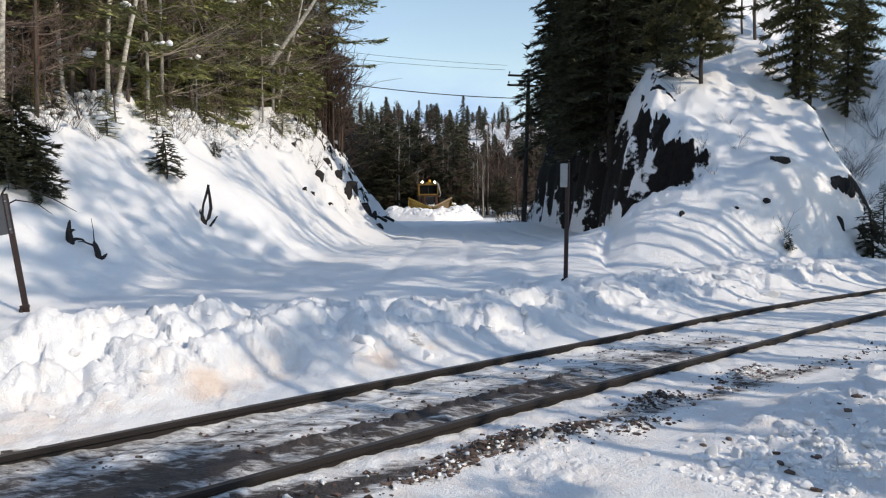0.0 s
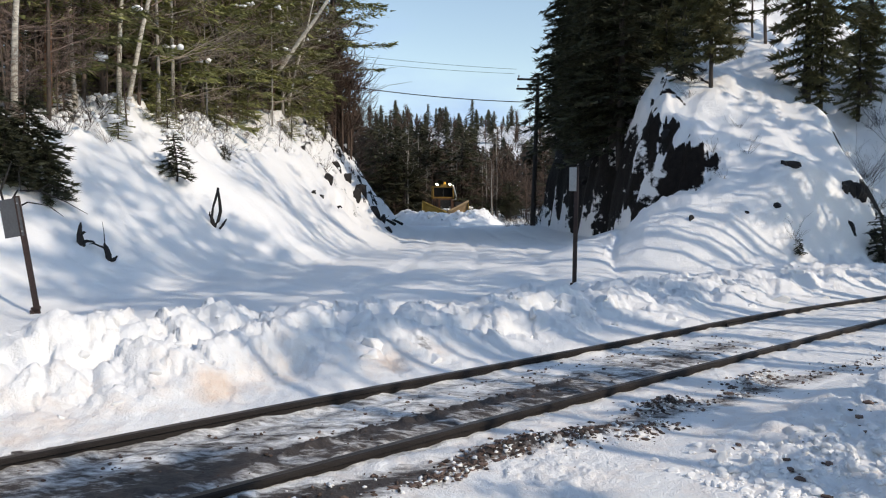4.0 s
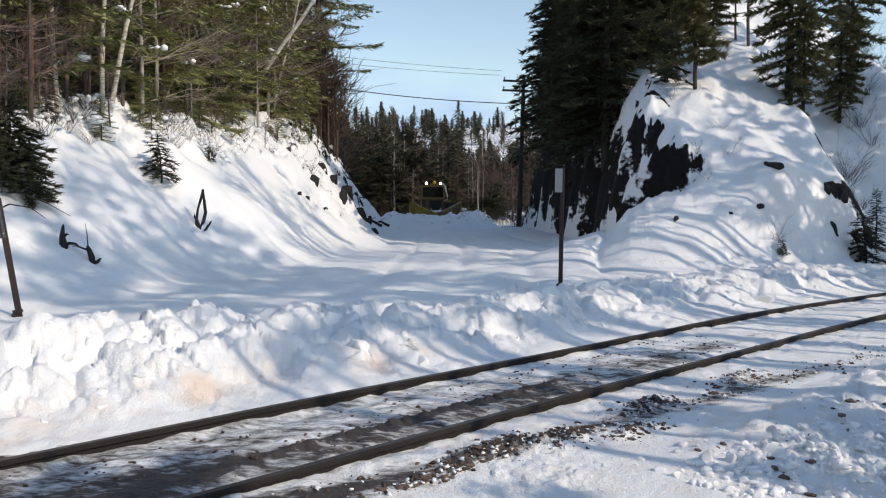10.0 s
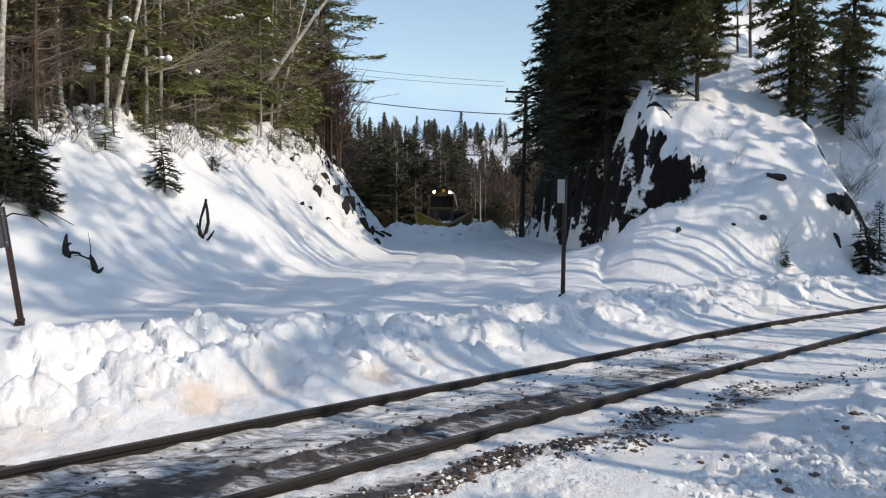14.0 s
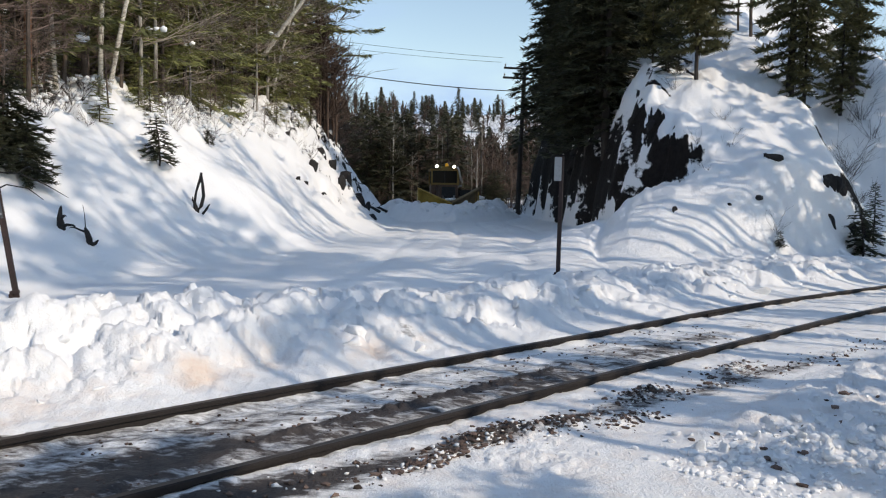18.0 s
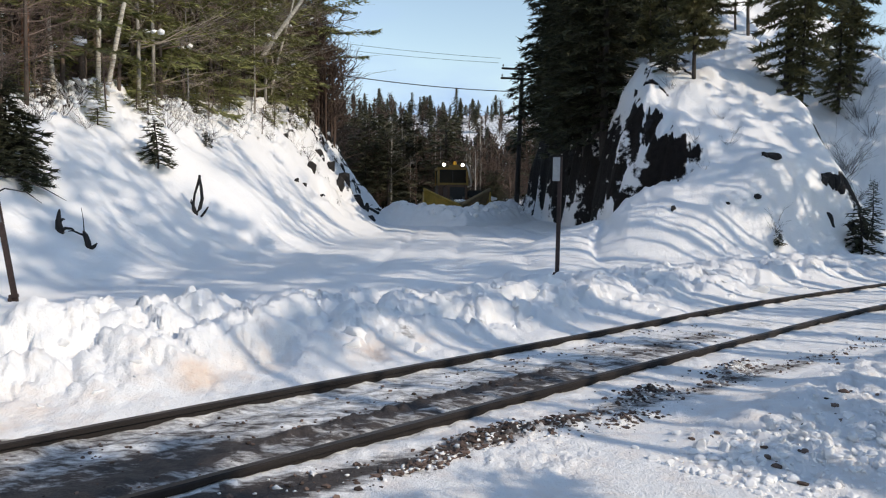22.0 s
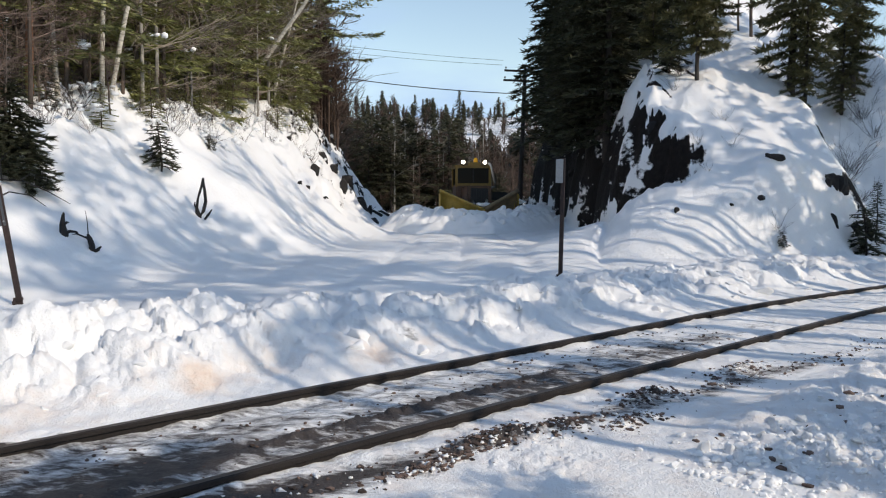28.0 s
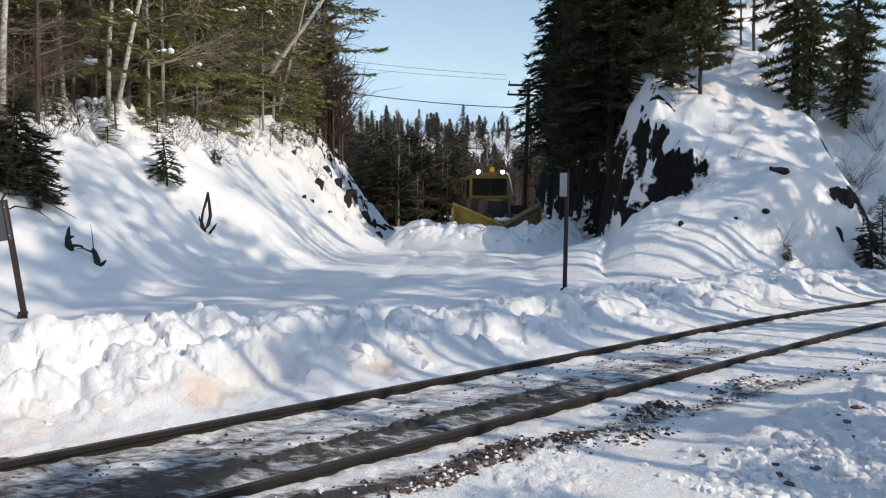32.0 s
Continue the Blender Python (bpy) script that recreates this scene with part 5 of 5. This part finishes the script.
        part("end_plate", (box(side * 1.84 - 0.03, side * 1.84 + 0.03, -1.72, -1.20, 0.10, 1.62, 0.01), M_BLADE), blade)
        part("push_arm", rod([(side * 0.66, 0.2, 0.45), (side * 0.9, -1.55, 0.50)], 0.10, 8).mesh("push_arm", M_SHADEDORANGE), ob)
        part("lift_cylinder", rod([(side * 0.36, -1.55, 1.35), (side * 0.22, -2.30, 0.85)], 0.06, 8).mesh("lift_cylinder", M_CHROME), ob)
    part("nose_plate", (box(-0.07, 0.07, -2.86, -2.66, 0.0, 0.92, 0.02), M_BLADE), ob)
    rs = np.random.RandomState(3)
    s = Soup()
    for _ in range(9):
        lump(s, (rs.normal(0, 0.16), -2.52 + rs.normal(0, 0.08), 1.08 + 0.06 * rs.rand()), (0.17, 0.13, 0.09), rs)
    part("caught_snow", s.mesh("caught_snow", M_SNOW), ob, "snow caught behind the nose")
    s = Soup()
    for _ in range(5):
        lump(s, (1.96 + 0.18 * rs.rand(), -1.35, 1.30 + rs.normal(0, 0.04)), (0.18, 0.14, 0.09), rs)
    part("caught_snow", s.mesh("caught_snow", M_SNOW), ob)
    return ob


def block(soup, radii, rs):
    """A broken block of packed snow: a cobble with a few flat breaks."""
    v, f = ICO3
    v = v.copy()
    for _ in range(11):
        d = rs.normal(0, 1, 3)
        d /= np.linalg.norm(d)
        over = np.maximum(0, v @ d - rs.uniform(0.35, 0.75))
        v -= 0.97 * over[:, None] * d
    v *= 1 + 0.45 * (fbm(v[:, 0:1] * 3 + 9, v[:, 1:2] * 3 + v[:, 2:3] * 2 + 9, 3, rs.randint(50)) - 0.5)
    soup.add(v * np.asarray(radii), tris=f)


def pushed_snow():
    """The broken wave of snow in front of the plough, with a tail on either side."""
    x, y = np.meshgrid(np.arange(-5.2, 5.2, 0.075), np.arange(-5.4, 5.0, 0.075), indexing="ij")
    vee = np.abs(x) * 0.66 - 2.95
    ahead = vee - y
    wave = ease(3.0, 0.5, ahead) * ease(-0.15, 0.15, ahead) * (0.66 + 0.10 * np.abs(x))
    tail = np.exp(-((np.abs(x) - 3.2) / 1.0) ** 2) * ease(-2.8, -1.2, y) * (1 - ease(2.5, 5.0, y)) * 0.85
    z = np.maximum(wave * (1 - ease(3.0, 4.6, np.abs(x))), tail)
    rough = 0.20 * lumps(x * 1.3, y * 1.3, 11) + 0.11 * lumps(x * 3, y * 3, 12) + 0.05 * lumps(x * 7, y * 7, 13) + 0.25 * (fbm(x * 0.7, y * 0.7, 3, 14) - 0.5)
    z = z + rough * ease(0.05, 0.5, z) - 0.25 * (1 - ease(0.0, 0.15, z))
    nx, ny = x.shape
    i, j = np.meshgrid(np.arange(nx - 1), np.arange(ny - 1), indexing="ij")
    q = np.stack([i * ny + j, (i + 1) * ny + j, (i + 1) * ny + j + 1, i * ny + j + 1], 2).reshape(-1, 4)
    keep = z.reshape(-1)[q].max(1) > -0.2
    me = mesh_from("heap", np.stack([x, y, z], 2).reshape(-1, 3), [q[keep]], [M_SNOW])
    ob = tagged(new("pushed_snow"), "broken heap of snow rolling in front of the plough", "snow heap")
    part("heap", me, ob)
    rs = np.random.RandomState(8)
    shared = []
    for k in range(4):
        s = Soup()
        block(s, (1, 0.85, 0.75), rs)
        shared.append(s.mesh("snow_block", M_SNOW))
    for k in range(46):
        px = rs.uniform(-4.2, 4.2)
        py = abs(px) * 0.66 - 3.3 - 1.6 * rs.rand() if abs(px) < 2.4 else rs.uniform(-2.6, 1.5)
        ii, jj = int((px + 5.2) / 0.075), int(np.clip((py + 5.4) / 0.075, 0, ny - 1))
        b = part("snow_block", shared[k % 4], ob)
        b.matrix_basis = pose(px, py, max(0.02, z[ii, jj]) + 0.02, rs.uniform(-30, 30), rs.uniform(-30, 30), rs.uniform(0, 360))
        b.scale = (rs.uniform(0.09, 0.26),) * 3
    return ob


dozer = bulldozer()
heap = pushed_snow()


# ---- loose snow and stones ----
def snow_chunks():
    """Blocks of broken snow along the berm and clods on the road."""
    rs = np.random.RandomState(31)
    bank = tagged(new("snow_berm"), "broken blocks of ploughed snow lying on the berm beside the rails", "snow bank")
    shared = []
    for k in range(6):
        s = Soup()
        block(s, (1, 0.85, 0.75), rs)
        shared.append(s.mesh("snow_block", M_SNOW))
    for k in range(290):
        s, n = rs.uniform(-2.5, 17), 5.95 + 2.3 * rs.rand() ** 0.9
        x, y = track_point(s, n)
        b = part("snow_block", shared[k % 6], bank)
        size = (0.03 + 0.14 * rs.rand() ** 1.8 + (0.10 if k % 7 == 0 else 0)) * (1.15 - 0.02 * s)
        b.matrix_basis = pose(x, y, height(x, y) - 0.45 * size, rs.uniform(-40, 40), rs.uniform(-40, 40), rs.uniform(0, 360))
        b.scale = (size * rs.uniform(0.9, 1.6), size * rs.uniform(0.8, 1.2), size)
    heap = tagged(new("road_snow_heap"), "tumbled blocks of dirty snow at the edge of the road", "snow heap")
    for k in range(170):
        s = 4.3 + 2.2 * rs.rand()
        x, y = track_point(s, 2.10 - 0.40 * (s - 4.2) + rs.normal(0, 0.24))
        size = 0.016 + 0.052 * rs.rand() ** 2
        b = part("snow_block", shared[k % 6], heap)
        b.matrix_basis = pose(x, y, height(x, y) + 0.25 * size, rs.uniform(-60, 60), rs.uniform(-60, 60), rs.uniform(0, 360))
        b.scale = (size * rs.uniform(0.9, 1.5), size, size * rs.uniform(0.7, 1))
    clods, grit, ice = Soup(), Soup(), Soup()

    def crumb(soup, at, radii):
        v, f = ICO2
        v = v.copy()
        for _ in range(5):
            d = rs.normal(0, 1, 3)
            d /= np.linalg.norm(d)
            v -= np.maximum(0, v @ d - rs.uniform(0.4, 0.75))[:, None] * d
        soup.add(v * radii + np.asarray(at), tris=f)

    def strew(s, n, size, flat, rough, pick):
        p = np.outer(s, TU) + np.outer(n - 0.008 * np.maximum(0, s - 9) ** 2, TN)
        z = land(p[:, 0], p[:, 1])[0]
        for k in range(len(s)):
            if pick() is clods:
                crumb(clods, (p[k, 0], p[k, 1], z[k] + 0.35 * size[k]), size[k] * np.asarray(flat))
                continue
            lump(pick(), (p[k, 0], p[k, 1], z[k] + 0.4 * size[k]), size[k] * np.asarray(flat), rs, rough)

    k = 1000
    s = 4.0 + 4.0 * rs.rand(k) ** 1.3
    strew(s, rs.normal(1.95, 0.30, k) - 0.30 * (s - 4.4), 0.008 + 0.030 * rs.rand(k) ** 2.4, (1.25, 1, 0.85), 0.4, lambda: clods)
    k = 520
    s = rs.uniform(1.5, 10, k)
    strew(s, rs.normal(0, 0.14, k) * (0.3 + 1.0 * np.sin(s * 2.1) ** 2) + 3.45 - 0.09 * (s - 4), 0.004 + 0.014 * rs.rand(k) ** 2.6, (1.7, 1, 0.9), 0.6, lambda: grit if rs.rand() < 0.75 else ice)
    for a, b, c, d, h in MOUNDS:
        k = int(900 * c)
        strew(rs.normal(a, 0.75 * c, k), rs.normal(b, 0.9 * d, k), 0.003 + 0.013 * rs.rand(k) ** 2, (2.0, 1.1, 0.7), 0.6, lambda: grit if rs.rand() < (0.75 if a < 6 else 0.55) else ice)
    k = 600
    strew(rs.uniform(-4, 9, k), 4.1 + 1.2 * rs.rand(k), 0.004 + 0.014 * rs.rand(k) ** 2, (1.3, 1, 0.7), 0.3, lambda: grit)
    k = 26
    strew(rs.uniform(4.2, 6.8, k), rs.normal(2.1, 0.25, k), 0.006 + 0.022 * rs.rand(k) ** 2, (1.8, 1, 0.7), 0.35, lambda: grit)
    tagged(new("snow_clods", clods.mesh("snow_clods", M_SNOW, False)), "crumbled snow clods scattered on the road", "snow clods", kind="stuff")
    tagged(new("ice_crumbs", ice.mesh("ice_crumbs", M_SNOW)), "white crumbs of ice among the gravel", "snow clods", kind="stuff")
    tagged(new("gravel", grit.mesh("gravel", M_GRAVEL, False)), "brown gravel and bark scraped up beside the rails", "gravel", kind="stuff")


snow_chunks()


def boulder(x, y, size, label="dark rock poking out of the snow", sink=0.35, seed=1):
    rs = np.random.RandomState(seed)
    v, f = ICO2
    v = v.copy()
    for _ in range(9):
        d = rs.normal(0, 1, 3)
        d /= np.linalg.norm(d)
        v -= np.maximum(0, v @ d - rs.uniform(0.45, 0.8))[:, None] * d
    v = v * (1 + 0.22 * (rs.rand(len(v), 1) - 0.5) * 2) * np.asarray(size)
    cut = np.clip(v[:, 2], -size[2], 0.75 * size[2])
    v = np.column_stack([v[:, :2], cut])
    ob = tagged(new("boulder", mesh_from("boulder", v, [f], [M_ROCK], False)), label, "rock", "rocks in the cut")
    ob.matrix_basis = pose(x, y, height(x, y) - sink * size[2], rs.uniform(-15, 15), rs.uniform(-15, 15), rs.uniform(0, 360))
    return ob


for k, (px, y, size) in enumerate(((474, 18.7, (0.32, 0.2, 0.14)), (466, 18.75, (0.14, 0.14, 0.10)), (457, 18.0, (0.15, 0.13, 0.11)), (549, 19.6, (0.13, 0.2, 0.30)), (556, 19.7, (0.22, 0.22, 0.42)), (564, 19.8, (0.26, 0.2, 0.40)), (571, 19.8, (0.16, 0.2, 0.3)), (560, 18.9, (0.11, 0.14, 0.32)), (598, 19.0, (0.18, 0.15, 0.34)), (590, 19.2, (0.2, 0.2, 0.42)), (606, 19.6, (0.2, 0.2, 0.4)), (414, 17.7, (0.08, 0.08, 0.06)), (336, 17.6, (0.13, 0.15, 0.22)), (300, 22.5, (0.2, 0.25, 0.25)))):
    boulder(*at_bearing(px, y), size, seed=k + 3)


for k, (px, y, size) in enumerate(((-213, 30.3, (0.3, 0.35, 0.85)), (-198, 31.0, (0.48, 0.4, 1.0)), (-188, 32.0, (0.42, 0.4, 0.8)), (-176, 29.3, (0.42, 0.35, 0.6)), (-164, 34.5, (0.42, 0.4, 0.8)), (-148, 35.2, (0.5, 0.45, 1.0)),
                                   (-137, 34.0, (0.4, 0.4, 1.0)), (-128, 35.2, (0.5, 0.5, 0.9)), (-112, 35.0, (0.45, 0.5, 1.0)), (-100, 35.5, (0.4, 0.6, 0.8)), (-90, 34.6, (0.4, 0.6, 0.6)), (-188, 36.5, (0.45, 0.5, 0.7)), (-174, 38.0, (0.5, 0.5, 0.8)), (-155, 39.5, (0.6, 0.6, 1.0)), (-205, 33.0, (0.4, 0.4, 0.7)), (-196, 26.6, (0.25, 0.2, 0.14)), (-185, 27.0, (0.2, 0.16, 0.22)), (-160, 28.3, (0.2, 0.2, 0.16)))):
    boulder(*at_bearing(px, y), 0.66 * np.array(size), "jagged dark rock with snow lodged round it", 0.25, k + 60)


def snag(x, y, stems, turn=0.0, fat=0.72):
    """A dead broken stub sticking out of the snow."""
    s = Soup()
    for p, radii in stems:
        s.tube(p, [fat * q for q in radii], 6)
    ob = tagged(new("dead_stub", s.mesh("dead_stub", M_ROCK)), "dark broken dead stub sticking out of the snow slope", "stump", "dead stubs")
    ob.matrix_basis = pose(x, y, height(x, y) - 0.05, 0, 0, turn)


snag(*at_bearing(-336, 17.1), [([(-0.02, 0, -0.15), (-0.06, 0, 0.08), (-0.10, 0, 0.30), (-0.06, 0, 0.55), (0.06, 0, 0.92), (0.07, 0, 1.02)], [0.09, 0.10, 0.05, 0.035, 0.05, 0.04]), ([(-0.06, 0, 0.05), (0.06, 0, 0.22), (0.12, 0, 0.45), (0.10, 0, 0.70), (0.07, 0, 0.95)], [0.08, 0.06, 0.055, 0.05, 0.035]), ([(0.10, -0.03, 0.02), (0.20, -0.05, 0.14), (0.28, -0.05, 0.26)], [0.04, 0.04, 0.02]), ([(-0.10, 0, 0.28), (-0.15, 0, 0.36), (-0.14, 0, 0.44)], [0.035, 0.03, 0.015])])
snag(*at_bearing(-530, 12.3), [([(0.02, 0, -0.15), (0.0, 0, 0.08), (-0.02, 0, 0.22), (0.0, 0, 0.38), (0.01, 0, 0.43)], [0.09, 0.08, 0.055, 0.03, 0.012]), ([(0.0, 0, 0.05), (0.10, 0, 0.10), (0.20, 0.02, 0.09), (0.24, 0.02, 0.07)], [0.05, 0.035, 0.025, 0.012]), ([(-0.01, 0, 0.2), (0.06, 0, 0.26), (0.10, 0, 0.25)], [0.035, 0.025, 0.01])], fat=0.85)
snag(*at_bearing(-494, 12.4), [([(0.05, 0, -0.15), (0.04, 0, 0.10), (0.0, 0, 0.22), (-0.03, 0, 0.30)], [0.07, 0.06, 0.05, 0.02]), ([(0.0, 0, 0.22), (-0.10, 0, 0.25), (-0.22, 0, 0.30), (-0.30, 0, 0.29)], [0.035, 0.02, 0.018, 0.008]), ([(0.05, 0, -0.02), (0.14, 0, 0.02), (0.20, 0, 0.08)], [0.05, 0.04, 0.015]), ([(-0.02, 0, 0.28), (-0.03, 0, 0.5), (-0.06, 0, 0.7)], [0.012, 0.008, 0.004])], fat=0.85)
snag(*at_bearing(-640, 11.6), [([(0, 0, 0.0), (0.25, 0, 0.42), (0.6, 0.05, 0.40), (1.0, 0.1, 0.22), (1.35, 0.1, 0.02)], [0.03, 0.022, 0.018, 0.013, 0.006]), ([(0.1, 0.1, 0.1), (0.35, 0.1, 0.22), (0.7, 0.1, 0.16), (1.0, 0.0, -0.02)], [0.022, 0.018, 0.014, 0.006]), ([(0.55, 0.05, 0.40), (0.8, -0.1, 0.5), (1.1, -0.2, 0.42)], [0.014, 0.010, 0.005]), ([(0.3, 0, 0.4), (0.4, -0.2, 0.7), (0.6, -0.3, 0.85)], [0.015, 0.011, 0.005]), ([(0, 0.1, 0), (-0.1, 0.1, 0.4), (0.1, 0.1, 0.9)], [0.03, 0.025, 0.01])])
for px, y, turn in ((-90, 38, 200), (-78, 42, 190)):
    snag(*at_bearing(px, y), [([(0, 0, -0.1), (0.2, 0, 0.18), (0.5, 0.1, 0.26), (0.9, 0.1, 0.22), (1.3, 0.2, 0.05)], [0.07, 0.06, 0.045, 0.03, 0.01]), ([(0.2, 0, 0.15), (0.1, -0.2, 0.35), (-0.1, -0.4, 0.45)], [0.03, 0.02, 0.01]), ([(0.5, 0.1, 0.5), (0.8, -0.2, 0.3), (1.2, -0.5, 0.0)], [0.03, 0.025, 0.01]), ([(-0.3, 0.2, 0), (0.2, 0.4, 0.25), (0.8, 0.5, 0.2)], [0.12, 0.10, 0.03])], turn)
rs = np.random.RandomState(77)
for k in range(16):
    y = rs.uniform(31, 50)
    boulder(6.4 + rs.rand() * 2.6, y, rs.uniform(0.2, 0.5) * np.array((1, 1.2, 0.9)), "dark jagged rock of the cut face", 0.3, 100 + k)


# ---- what moves ----
DRIVE = [(0, -1.30), (2, -1.03), (5.5, -0.55), (8, -0.50), (10, -0.37), (12, -0.16), (14, 0.08), (16.5, 0.38), (18, 0.50), (20, 0.72), (22, 1.00), (24, 1.22), (25.5, 1.45), (27.5, 1.66), (29, 1.84), (30, 1.93), (31, 2.00), (32, 2.08)]


def motions():
    rows = []
    for t, x in DRIVE:
        y = 62 - 0.97 * t
        rows.append((t, pose(x, y - 0.1, float(trail_level(y)) + 0.06, 0, 0, 6)))
    walk(dozer, rows)
    walk(heap, [(t, m @ pose(0, 0, -0.05)) for t, m in rows])


motions()
